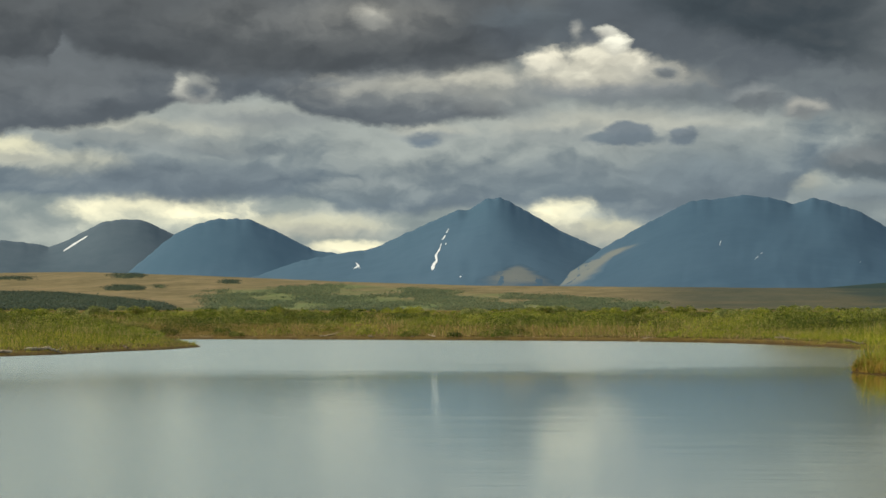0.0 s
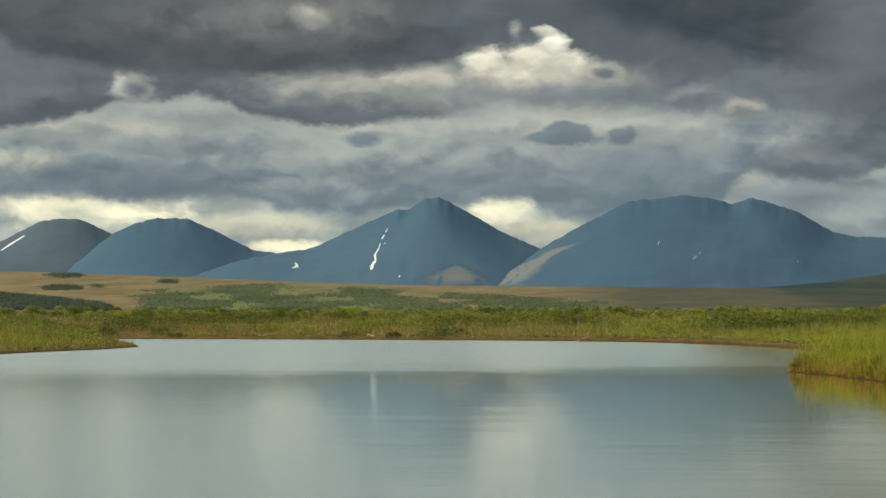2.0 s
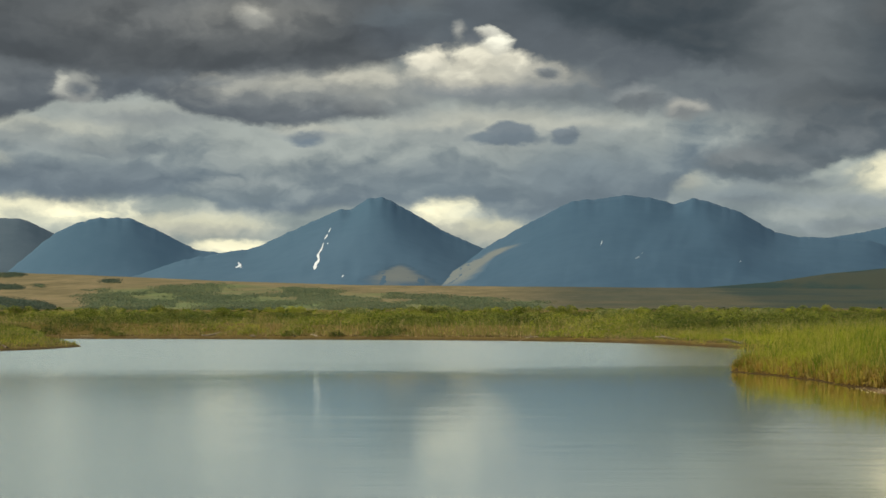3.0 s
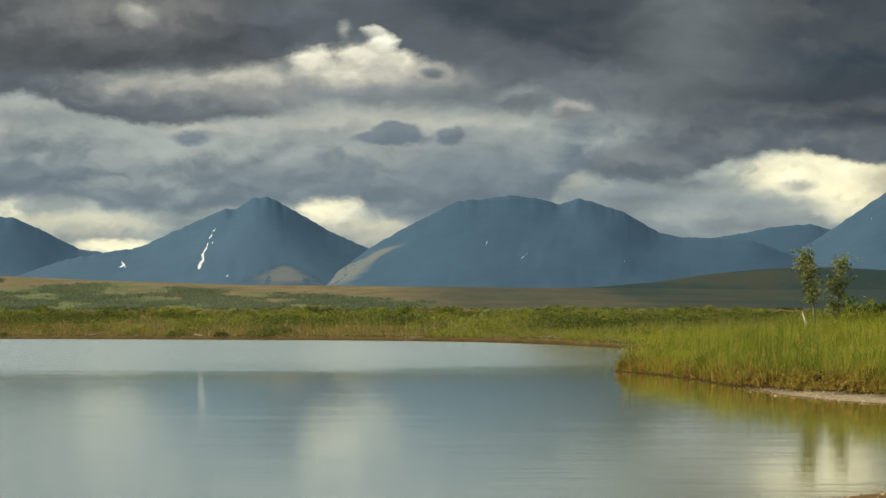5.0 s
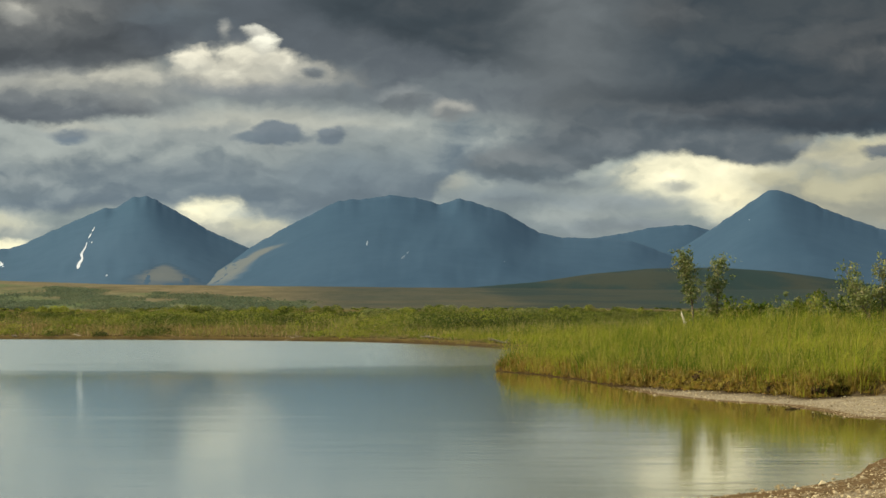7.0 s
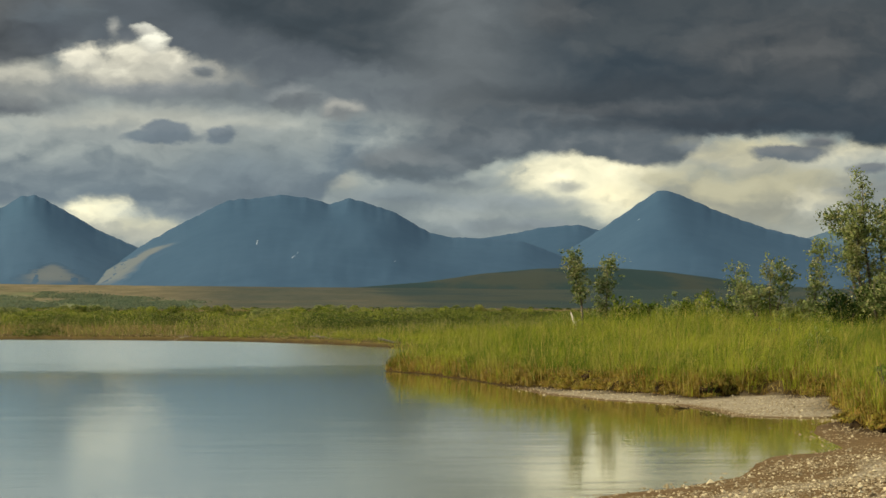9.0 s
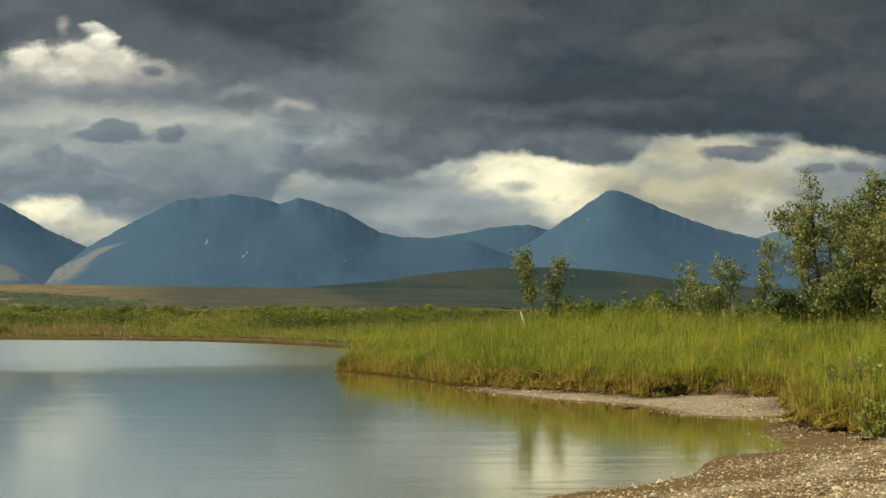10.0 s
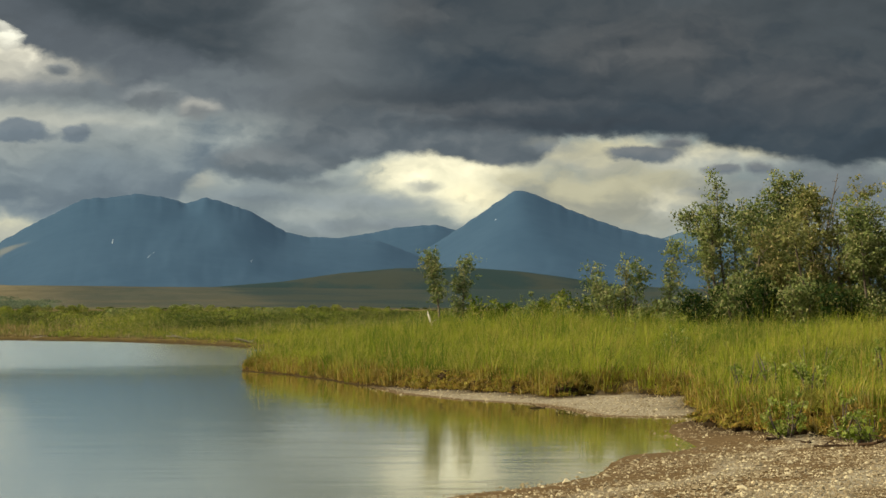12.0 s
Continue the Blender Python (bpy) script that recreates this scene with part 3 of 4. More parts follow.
def grid_faces(rows, cols, wrap=False):
    i, j = np.meshgrid(np.arange(rows - 1), np.arange(cols if wrap else cols - 1), indexing="ij")
    k = (j + 1) % cols
    return np.stack([i * cols + j, i * cols + k, (i + 1) * cols + k, (i + 1) * cols + j], -1).reshape(-1, 4)


# ground: one sheet round the camera's place, finest where the shore lies in view
angle = np.concatenate([np.arange(-180, -20, 5.0), np.arange(-20, 20, 0.1), np.arange(20, 180, 5.0)])
reach = np.concatenate([[0.3, 2, 5, 8, 10, 11.5], np.arange(12.6, 62, 0.2), np.geomspace(62, 262, 130), np.geomspace(266, 2600, 90), np.geomspace(2800, 4900, 8)])
A, R = np.meshgrid(np.radians(angle), reach)
gx, gy = (R * np.sin(A)).ravel(), (R * np.cos(A)).ravel()
gz, cover, _, _ = plan(gx, gy)
faces = grid_faces(len(reach), len(angle), True)[:, ::-1].tolist() + [list(range(len(angle)))]
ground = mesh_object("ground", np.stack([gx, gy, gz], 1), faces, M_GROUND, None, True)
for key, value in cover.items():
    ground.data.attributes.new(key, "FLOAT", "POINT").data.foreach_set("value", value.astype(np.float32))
tagged(ground, "tundra ground of turf, heath, mud and gravel", "ground", kind="structure")

wx, wy = np.meshgrid(np.linspace(-85, 20, 41), np.linspace(6, 275, 52))
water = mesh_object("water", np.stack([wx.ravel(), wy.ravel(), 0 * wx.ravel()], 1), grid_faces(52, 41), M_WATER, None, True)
tagged(water, "calm grey pond water with faint ripples", "water", kind="structure")


# ------------------------------------------------------------------ mountains
def crest_shape(crest, depth, length, roughness):
    us, vs = [c[0] for c in crest], [c[1] for c in crest]

    def at(u, s):
        w = 70 * min(1.0, abs(s) * 2.5)
        v = float(np.mean(np.interp([u - w, u - w / 2, u, u + w / 2, u + w], us, vs)))
        v = v + max(0.0, 1 - 7 * abs(s)) * roughness * noise.fractal(Vector((u * 0.07, depth, 0)), 0.9, 2.0, 4)
        top = EYE + (v + LIFT) / F * depth
        r = depth - s * length
        fall = max(0.0, 1 - s) ** 1.25 if s >= 0 else 1 + s * 0.5
        gully = noise.fractal(Vector((u * 0.010 + 1.2 * s, s * 4.5, depth * 0.01)), 0.9, 2.1, 5)
        z = top * fall + gully * 5.0 * max(0.0, s * (1 - s)) * 2.2 - (6.0 if s >= 1 else 0)
        a = u / F
        return (r * math.sin(a), r * math.cos(a), z)
    return at, us[0], us[-1]


def mountain(name, label, crest, depth, length, mat, roughness=2.0):
    at, u0, u1 = crest_shape(crest, depth, length, roughness)
    n, depths = int((u1 - u0) / 4.5) + 1, [-0.5, -0.25, -0.08, -0.02] + list(np.linspace(0, 1, 34))
    verts = [at(u, s) for s in depths for u in np.linspace(u0, u1, n)]
    thing = new(name)
    tagged(thing, label, "mountain", "mountain range")
    mesh_object("slope", verts, grid_faces(len(depths), n)[:, ::-1], mat, thing, True)
    return thing, at


def at_height(at, u, v):
    """The point of the slope that is seen at that bearing and height."""
    lo, hi = 0.0, 1.0
    for _ in range(26):
        s = (lo + hi) / 2
        x, y, z = at(u, s)
        lo, hi = (s, hi) if (z - EYE) / math.hypot(x, y) * F - LIFT > v else (lo, s)
    return Vector(at(u, lo))


def patch(name, thing, at, line, width, mat, label="", ragged=0.5):
    """A sheet that lies on the slope along a line of bearings and heights, wider or narrower as it goes."""
    n, m = 18, 9
    verts, us, vs = [], [p[0] for p in line], [p[1] for p in line]
    for i in range(n):
        k = i / (n - 1) * (len(line) - 1)
        u, v = np.interp(k, range(len(line)), us), np.interp(k, range(len(line)), vs)
        w = np.interp(k, range(len(width)), width) * (1 + ragged * noise.noise(Vector((u * 0.23, v * 0.31, 1.0))))
        for j in range(m):
            p = at_height(at, u + w * (j / (m - 1) * 2 - 1), v)
            verts.append(p * 0.9998 + Vector((0, 0, 0.1)))
    ob = mesh_object(name, [tuple(p) for p in verts], grid_faces(n, m), mat, thing, True)
    i, j = np.divmod(np.arange(n * m), m)
    core = np.minimum(1, 3.2 * np.minimum(i, n - 1 - i) / (n - 1)) * np.minimum(1, 2.4 * np.minimum(j, m - 1 - j) / (m - 1))
    ob.data.attributes.new("core", "FLOAT", "POINT").data.foreach_set("value", core.astype(np.float32))
    if label:
        tagged(ob, label)


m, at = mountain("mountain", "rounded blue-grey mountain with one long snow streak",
                 [(-1800, 60), (-1500, 100), (-1316, 94), (-1258, 88), (-1229, 83), (-1199, 95), (-1141, 126), (-1106, 132), (-1067, 130), (-1017, 106), (-900, 50), (-800, 10)], 4500, 500, M_HAZYGREY)
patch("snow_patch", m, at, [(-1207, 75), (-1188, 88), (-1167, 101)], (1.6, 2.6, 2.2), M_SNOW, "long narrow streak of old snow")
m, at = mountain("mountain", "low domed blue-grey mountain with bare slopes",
                 [(-1160, -5), (-1091, 41), (-1017, 104), (-973, 125), (-938, 133), (-883, 133), (-829, 109), (-769, 78), (-724, 72), (-640, 70), (-560, 30), (-480, -5)], 4150, 450, M_PALEHAZE)
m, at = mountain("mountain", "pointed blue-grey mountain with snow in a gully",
                 [(-1120, -30), (-980, 0), (-860, 36), (-790, 60), (-724, 72), (-664, 81), (-604, 109), (-514, 150), (-494, 149), (-464, 169), (-439, 172), (-394, 149), (-324, 108), (-258, 80), (-180, 40), (-90, -5)], 3700, 800, M_PALEHAZE)
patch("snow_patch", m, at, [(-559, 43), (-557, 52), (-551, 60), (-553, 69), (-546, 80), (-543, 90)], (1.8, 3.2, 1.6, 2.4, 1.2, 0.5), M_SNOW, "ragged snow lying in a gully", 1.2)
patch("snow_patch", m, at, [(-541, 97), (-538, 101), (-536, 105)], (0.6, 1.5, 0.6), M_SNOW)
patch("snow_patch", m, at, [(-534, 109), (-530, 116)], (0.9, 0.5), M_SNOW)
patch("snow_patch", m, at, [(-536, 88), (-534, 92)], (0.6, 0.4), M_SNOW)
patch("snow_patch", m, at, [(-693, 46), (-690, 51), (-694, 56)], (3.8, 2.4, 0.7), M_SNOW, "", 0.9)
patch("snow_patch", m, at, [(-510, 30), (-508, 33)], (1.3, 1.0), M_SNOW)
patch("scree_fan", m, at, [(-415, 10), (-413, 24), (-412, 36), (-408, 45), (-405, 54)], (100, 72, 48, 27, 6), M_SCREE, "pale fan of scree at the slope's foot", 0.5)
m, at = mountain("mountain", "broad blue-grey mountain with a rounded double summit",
                 [(-400, -5), (-310, 42), (-255, 83), (-190, 120), (-101, 165), (-51, 168), (-9, 175), (50, 167), (75, 158), (115, 169), (190, 145), (254, 108), (289, 100), (339, 98), (420, 92), (560, 40), (700, -5)], 3400, 800, M_HAZYSLATE)
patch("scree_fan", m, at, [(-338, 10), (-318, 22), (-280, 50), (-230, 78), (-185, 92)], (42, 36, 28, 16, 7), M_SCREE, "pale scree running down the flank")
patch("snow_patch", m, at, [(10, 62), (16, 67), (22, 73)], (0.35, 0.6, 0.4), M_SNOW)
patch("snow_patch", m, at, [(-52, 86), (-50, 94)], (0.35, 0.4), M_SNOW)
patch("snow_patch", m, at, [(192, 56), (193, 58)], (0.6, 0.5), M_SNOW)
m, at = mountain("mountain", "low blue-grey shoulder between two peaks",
                 [(200, 60), (347, 98), (407, 107), (447, 116), (517, 122), (552, 112), (640, 90), (760, 30), (820, -5)], 3800, 700, M_HAZYSLATE)
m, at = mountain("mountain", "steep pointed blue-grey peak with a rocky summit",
                 [(380, -5), (507, 82), (552, 110), (637, 168), (655, 181), (668, 182), (692, 176), (777, 139), (847, 114), (906, 99), (986, 79), (1120, 50), (1260, -5)], 3500, 800, M_HAZYSLATE)
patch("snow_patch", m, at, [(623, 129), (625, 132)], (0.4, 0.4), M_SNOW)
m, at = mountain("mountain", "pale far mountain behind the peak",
                 [(700, 20), (911, 94), (946, 106), (986, 114), (1075, 120), (1200, 100), (1400, 90), (1800, 40)], 4700, 700, M_FARHAZE)


# ------------------------------------------------------------------ plants
rng = np.random.default_rng(7)


def blades(name, spots, high, wide, mat, lean=0.25):
    """A stand of grass as one mesh: every blade is a bent, tapering strip."""
    n = len(spots)
    high = high * rng.uniform(0.55, 1.15, n)
    turn, bend = rng.uniform(0, 2 * np.pi, n), rng.uniform(0.05, 1.0, n) ** 1.5 * lean * 2
    face = rng.uniform(0, np.pi, n)
    side = np.stack([np.cos(face), np.sin(face), 0 * face], 1) * (wide * rng.uniform(0.6, 1.3, n) / 2)[:, None]
    tip = np.stack([np.cos(turn), np.sin(turn), 0 * turn], 1) * (bend * high)[:, None]
    up = np.zeros((n, 3))
    up[:, 2] = high
    v = np.stack([spots - side, spots + side, spots + up * 0.55 + tip * 0.3 - side * 0.8, spots + up * 0.55 + tip * 0.3 + side * 0.8, spots + up * (1 - 0.25 * bend[:, None] ** 2) + tip], 1)
    k = np.arange(n)[:, None] * 5
    me = bpy.data.meshes.new(name)
    quads, tris = k + np.array([0, 1, 3, 2]), k + np.array([2, 3, 4])
    me.from_pydata(v.reshape(-1, 3).tolist(), [], quads.tolist() + tris.tolist())
    me.materials.append(mat)
    return new(name, me)


def sector(n, r0, r1, u0=-1420, u1=1420, power=1.0):
    """Places spread evenly over bearing and nearness."""
    a = rng.uniform(u0, u1, n) / F
    r = r0 * (r1 / r0) ** (rng.uniform(0, 1, n) ** power)
    return r * np.sin(a), r * np.cos(a)


def on_land(x, y, least=0.02):
    z, _, turf, land = plan(x, y)
    keep = (turf > least) & (z > 0.015)
    return np.stack([x, y, z], 1)[keep], turf[keep]


def along(line, n, inner, outer):
    """Places strewn along a line of the plan, from so far outside it to so far inside."""
    a, b = np.array(line[:-1]), np.array(line[1:])
    length = np.hypot(*(b - a).T)
    k = rng.choice(len(a), n, p=length / length.sum())
    way = (b - a)[k] / length[k][:, None]
    q = a[k] + (b - a)[k] * rng.random(n)[:, None] + np.stack([-way[:, 1], way[:, 0]], 1) * rng.uniform(inner, outer, n)[:, None]
    return q[:, 0], q[:, 1]


# meadow on the near bank: tufts of blades that fan out
def tufted(name, roots, tall, per, wide, mat, spread=0.10, lean=0.30):
    n = len(roots)
    own = np.repeat(tall * rng.uniform(0.65, 1.2, n), per)
    a, q = rng.uniform(0, 2 * np.pi, n * per), rng.uniform(0, 1, n * per) ** 0.6 * spread
    spots = np.repeat(roots, per, axis=0) + np.stack([np.cos(a) * q, np.sin(a) * q, 0 * a], 1)
    high = own * rng.uniform(0.35, 1.1, n * per)
    bow = rng.uniform(0.05, 1.0, n * per) ** 1.3 * lean
    drop = bow * high
    face = a + rng.normal(0, 0.7, n * per)
    side = np.stack([-np.sin(face), np.cos(face), 0 * a], 1) * (wide * rng.uniform(0.6, 1.3, n * per) / 2)[:, None]
    b = a + rng.normal(0, 0.8, n * per)
    tip = np.stack([np.cos(b) + 0.35, np.sin(b) - 0.1, 0 * a], 1) * drop[:, None]
    up = np.stack([0 * a, 0 * a, high], 1)
    v = np.stack([spots - side, spots + side, spots + up * 0.6 + tip * 0.35 - side * 0.8, spots + up * 0.6 + tip * 0.35 + side * 0.8, spots + up * (1 - 0.42 * bow ** 1.5)[:, None] + tip], 1)
    k = np.arange(n * per)[:, None] * 5
    me = bpy.data.meshes.new(name)
    me.from_pydata(v.reshape(-1, 3).tolist(), [], (k + np.array([0, 1, 3, 2])).tolist() + (k + np.array([2, 3, 4])).tolist())
    me.materials.append(mat)
    return new(name, me)


p, edge = on_land(*sector(21500, 18.5, 190, -200, 1420), 0.12)
far_tall = np.interp(np.hypot(p[:, 0], p[:, 1]), (20, 30, 41, 57, 80, 130, 190), (0.34, 0.44, 0.60, 0.82, 0.80, 0.60, 0.62))
tall = far_tall * (1 + 0.26 * wobble(p[:, 0], p[:, 1], 1.6) + 0.36 * wobble(p[:, 0], p[:, 1], 0.40, 2.0)) - 0.12 * (1 - smooth(0.0, 0.5, edge))
k = wobble(p[:, 0], p[:, 1], 0.38, 5.0) > -0.75
x, y = along(MEADOW[-2:] + MEADOW[:17], 12000, -0.35, 0.45)
q, brink = on_land(x, y, -0.02)
q = q[brink < 0.35]
k2 = (wobble(q[:, 0], q[:, 1], 0.5, 3.0) < 0.35) | (q[:, 1] > 47)
k3 = rng.random(len(q)) < 0.36
g = tufted("bank_grass", q[k2 & k3], rng.uniform(0.14, 0.38, int((k2 & k3).sum())), 15, 0.010, M_GRASS, 0.10, 1.15)
tagged(g, "short grass that leans out over the bank", "grass", kind="stuff")
g = tufted("bank_straw", q[k2 & ~k3], rng.uniform(0.10, 0.32, int((k2 & ~k3).sum())), 15, 0.011, M_STRAW, 0.10, 1.3)
tagged(g, "rust-coloured dead tussocks on the bank's edge", "grass", kind="stuff")
g = tufted("meadow_grass", p[k], np.clip(tall, 0.12, 1.0)[k], 26, 0.0064, M_GRASS, 0.18, 2.0)
tagged(g, "tall yellow-green meadow grass on the near bank", "grass", kind="stuff")
p, edge = on_land(*sector(2200, 19, 95, -150, 1420), 0.3)
g = tufted("seed_stalks", p, np.full(len(p), 0.55), 4, 0.007, M_STRAW, 0.2, 0.2)
tagged(g, "thin straw-coloured seed stalks above the meadow", "grass", kind="stuff")
# dead fringe that hangs over the cut banks
x, y = along(MEADOW[-2:] + MEADOW[:17], 60000, -0.30, 0.55)
z, _, turf, land = plan(x, y)
k = (turf > -0.06) & (turf < 0.5) & (z > 0.01) & (wobble(x, y, 0.5, 7.0) > -0.7)
g = blades("bank_fringe", np.stack([x, y, z], 1)[k], 0.14, 0.012, M_STRAW, 1.3)
tagged(g, "rusty dead grass fringe along the cut bank", "grass", kind="stuff")
# turf lip: mossy cushions that hang over the cut of the bank
x, y = along(MEADOW[2:17], 5200, -0.25, 0.30)
z, _, turf, land = plan(x, y)
k = (turf > -0.05) & (turf < 0.20) & (z > 0.03) & (wobble(x, y, 0.45, 4.0) > -0.55)
p = np.stack([x, y, z + 0.02], 1)[k]
LIP = (p, rng.uniform(0.035, 0.10, len(p)) * (1 + 0.35 * wobble(p[:, 0], p[:, 1], 0.6, 2.0)))
# sedge of the far shore
p, edge = on_land(*sector(170000, 90, 330))
k = (edge < 24) & ((p[:, 1] > 120) | (p[:, 0] < -18))
p, edge = p[k], edge[k]
tall = (0.72 + 0.30 * wobble(p[:, 0], p[:, 1], 3.4) + 0.20 * wobble(p[:, 0], p[:, 1], 1.0, 1.0)) * (0.68 + 0.32 * smooth(0.2, 6.0, edge)) * np.interp(np.hypot(p[:, 0], p[:, 1]), (90, 150, 200), (0.36, 0.5, 1.0))
k = wobble(p[:, 0], p[:, 1], 1.6, 9.0) > -0.55
spit = np.hypot(p[:, 0], p[:, 1]) < 165
for name, label, k2, mat in (("shore_sedge", "green and straw-coloured sedge along the far shore", k & ~spit, M_SEDGE),
                             ("spit_grass", "short bright grass over the low spit", k & spit, M_GRASS)):
    g = blades(name, p[k2], np.clip(tall, 0.12, 1.3)[k2], np.hypot(p[:, 0], p[:, 1])[k2] * 0.00012, mat, 0.9)
    tagged(g, label, "grass", kind="stuff")
x, y = along(SHORE, 42000, -1.8, 1.8)
z, _, turf, land = plan(x, y)
k = (land > 0.12) & (land < 1.8)
g = blades("shore_fringe", np.stack([x, y, z], 1)[k], 0.15, np.hypot(x, y)[k] * 0.00014, M_DEADSEDGE, 1.0)
tagged(g, "brown dead sedge at the far waterline", "grass", kind="stuff")


def clumps(spots, sizes, count, shape, leaf, shell=0.8, whole=False):
    """Rounded leafy mounds: leaves on the outside of each, turned more or less outwards."""
    n = len(spots)
    d = rng.normal(size=(n, count, 3))
    d /= np.linalg.norm(d, axis=2)[:, :, None]
    if not whole:
        d[:, :, 2] = np.abs(d[:, :, 2])
    out = d / np.array(shape) + rng.normal(0, 0.45, d.shape)
    bumps = 1 + 0.16 * np.sin(d[:, :, :1] * 7 + spots[:, None, :1] * 3) * np.sin(d[:, :, 1:2] * 6 + spots[:, None, 1:2] * 5)
    d = d * (rng.uniform(shell, 1.0, (n, count, 1)) * bumps * sizes[:, None, None]) * np.array(shape)
    points, out = (spots[:, None, :] + d).reshape(-1, 3), out.reshape(-1, 3)
    side = np.cross(out, rng.normal(size=out.shape))
    side /= np.linalg.norm(side, axis=1)[:, None]
    rise = np.cross(out, side)
    rise /= np.linalg.norm(rise, axis=1)[:, None]
    size = (leaf * rng.uniform(0.6, 1.4, len(points)))[:, None]
    v = np.stack([points - side * size * 0.4, points + side * size * 0.4, points + rise * size], 1)
    return v.reshape(-1, 3), (np.arange(len(points))[:, None] * 3 + np.arange(3)).tolist()


lip = mesh_object("bank_moss", *clumps(*LIP, 70, (1.3, 1.3, 0.8), 0.020), M_MOSS)
tagged(lip, "olive and rust moss cushions on the bank's edge", "moss", kind="stuff")
# grass of the flat behind the shores
p, edge = on_land(*sector(115000, 92, 440), 0.4)
k = ((p[:, 1] > 150) | (p[:, 0] < -22)) & (wobble(p[:, 0], p[:, 1], 1.1, 4.0) > -0.6)
p, edge = p[k], edge[k]
room = np.clip(EYE + 33 / F * np.hypot(p[:, 0], p[:, 1]) - p[:, 2], 0.2, 1.1)
tall = room * (0.52 + 0.24 * wobble(p[:, 0], p[:, 1], 1.5, 6.0) + 0.20 * wobble(p[:, 0], p[:, 1], 0.6, 2.0)) * (0.45 + 0.55 * smooth(0.4, 4.5, edge))
g = blades("flat_grass", p, np.clip(tall, 0.15, 1.3), np.hypot(p[:, 0], p[:, 1]) * 0.00014, M_FLAT, 1.0)
tagged(g, "green grass with straw patches over the flat", "grass", kind="stuff")
# low shrubs among it
p, edge = on_land(*sector(4200, 150, 500), 0.5)
drift = wobble(p[:, 0], p[:, 1] * 0.35, 5.0, 2.0) + 0.5 * wobble(p[:, 0], p[:, 1] * 0.5, 2.0, 7.0)
k = (p[:, 1] > 190) & (drift > -0.12)
p, edge, drift = p[k], edge[k], drift[k]
room = EYE + 31 / F * np.hypot(p[:, 0], p[:, 1]) - p[:, 2]
size = np.clip(room, 0.3, 1.7) * (0.66 + 0.40 * rng.random(len(p)) + 0.30 * np.clip(drift, 0, 1)) * (0.42 + 0.58 * smooth(0.4, 9, edge))
# patches that get the dark leaf colour in place of shade
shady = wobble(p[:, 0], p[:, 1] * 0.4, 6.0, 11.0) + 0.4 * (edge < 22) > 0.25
low = mesh_object("low_shrubs", *clumps(p[~shady], np.maximum(size, 0.25)[~shady], 420, (1.5, 1.5, 0.95), 0.10), M_SHRUB)
tagged(low, "low sunlit green willow scrub over the flat", "shrub", kind="stuff")
low = mesh_object("shaded_shrubs", *clumps(p[shady], np.maximum(size, 0.25)[shady] * 0.95, 420, (1.5, 1.5, 0.9), 0.10), M_DARKSHRUB)
tagged(low, "scrub patches over the flat, shade put into dark leaves", "shrub", kind="stuff")
# here and there a bush stands out above the scrub
for i, (u, r) in enumerate([(-1140, 118), (-820, 118), (-365, 118), (-345, 118), (-120, 118), (70, 118), (92, 118), (330, 118), (-1290, 96), (-1215, 103), (-1080, 112), (-950, 106),
                            (-905, 109), (-700, 107), (-610, 111), (-480, 105), (-250, 108), (-190, 112), (-30, 104), (20, 110), (160, 104), (225, 110), (290, 106), (400, 112)]):
    r = 262 + (r - 96) * 4.6
    q, _ = on_land(np.array([r * math.sin(u / F)]), np.array([r * math.cos(u / F)]))
    many = q + np.stack([rng.normal(0, 1.25, 9), rng.normal(0, 0.9, 9), rng.uniform(0.2, 0.9, 9)], 1)
    bush = new("round_bush")
    tagged(bush, "rounded willow bush above the low scrub", "bush", "bushes over the scrub")
    mesh_object("foliage", *clumps(many, np.full(9, 0.8), 420, (1.0, 1.0, 0.85), 0.11), M_SHRUB if i % 3 else M_WILLOW, bush)

# darker scrub on the western heath
x, y = sector(42000, 470, 1090, -1420, 0)
z = plan(x, y)[0]
u, r = np.arctan2(x, y) * F, np.hypot(x, y)
green, dark = scrubby(u, (z - EYE) / r * F - LIFT)
drift = wobble(u, r * 0.5, 34, 5.0)
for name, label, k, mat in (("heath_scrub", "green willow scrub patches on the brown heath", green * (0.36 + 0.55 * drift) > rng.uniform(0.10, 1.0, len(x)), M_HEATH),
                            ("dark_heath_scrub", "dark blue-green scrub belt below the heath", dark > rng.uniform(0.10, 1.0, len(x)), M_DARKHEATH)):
    p = np.stack([x, y, z], 1)[k]
    far = mesh_object(name, *clumps(p, rng.uniform(0.5, 1.2, len(p)), 26, (2.2, 2.2, 0.8), 0.34), mat)
    tagged(far, label, "shrub", kind="stuff")


def tube(path, radii, sides=6):
    """Vertices and faces of a tapering limb."""
    verts, faces = [], []
    for i, (p, r) in enumerate(zip(path, radii)):
        d = (path[min(i + 1, len(path) - 1)] - path[max(i - 1, 0)]).normalized()
        a = d.orthogonal().normalized()
        b = d.cross(a)
        verts += [p + (a * math.cos(k * math.tau / sides) + b * math.sin(k * math.tau / sides)) * r for k in range(sides)]
    n = len(path)
    for i in range(n - 1):
        for k in range(sides):
            j = (k + 1) % sides
            faces.append((i * sides + k, i * sides + j, (i + 1) * sides + j, (i + 1) * sides + k))
    faces.append(tuple(range((n - 1) * sides, n * sides)))
    return [tuple(v) for v in verts], faces


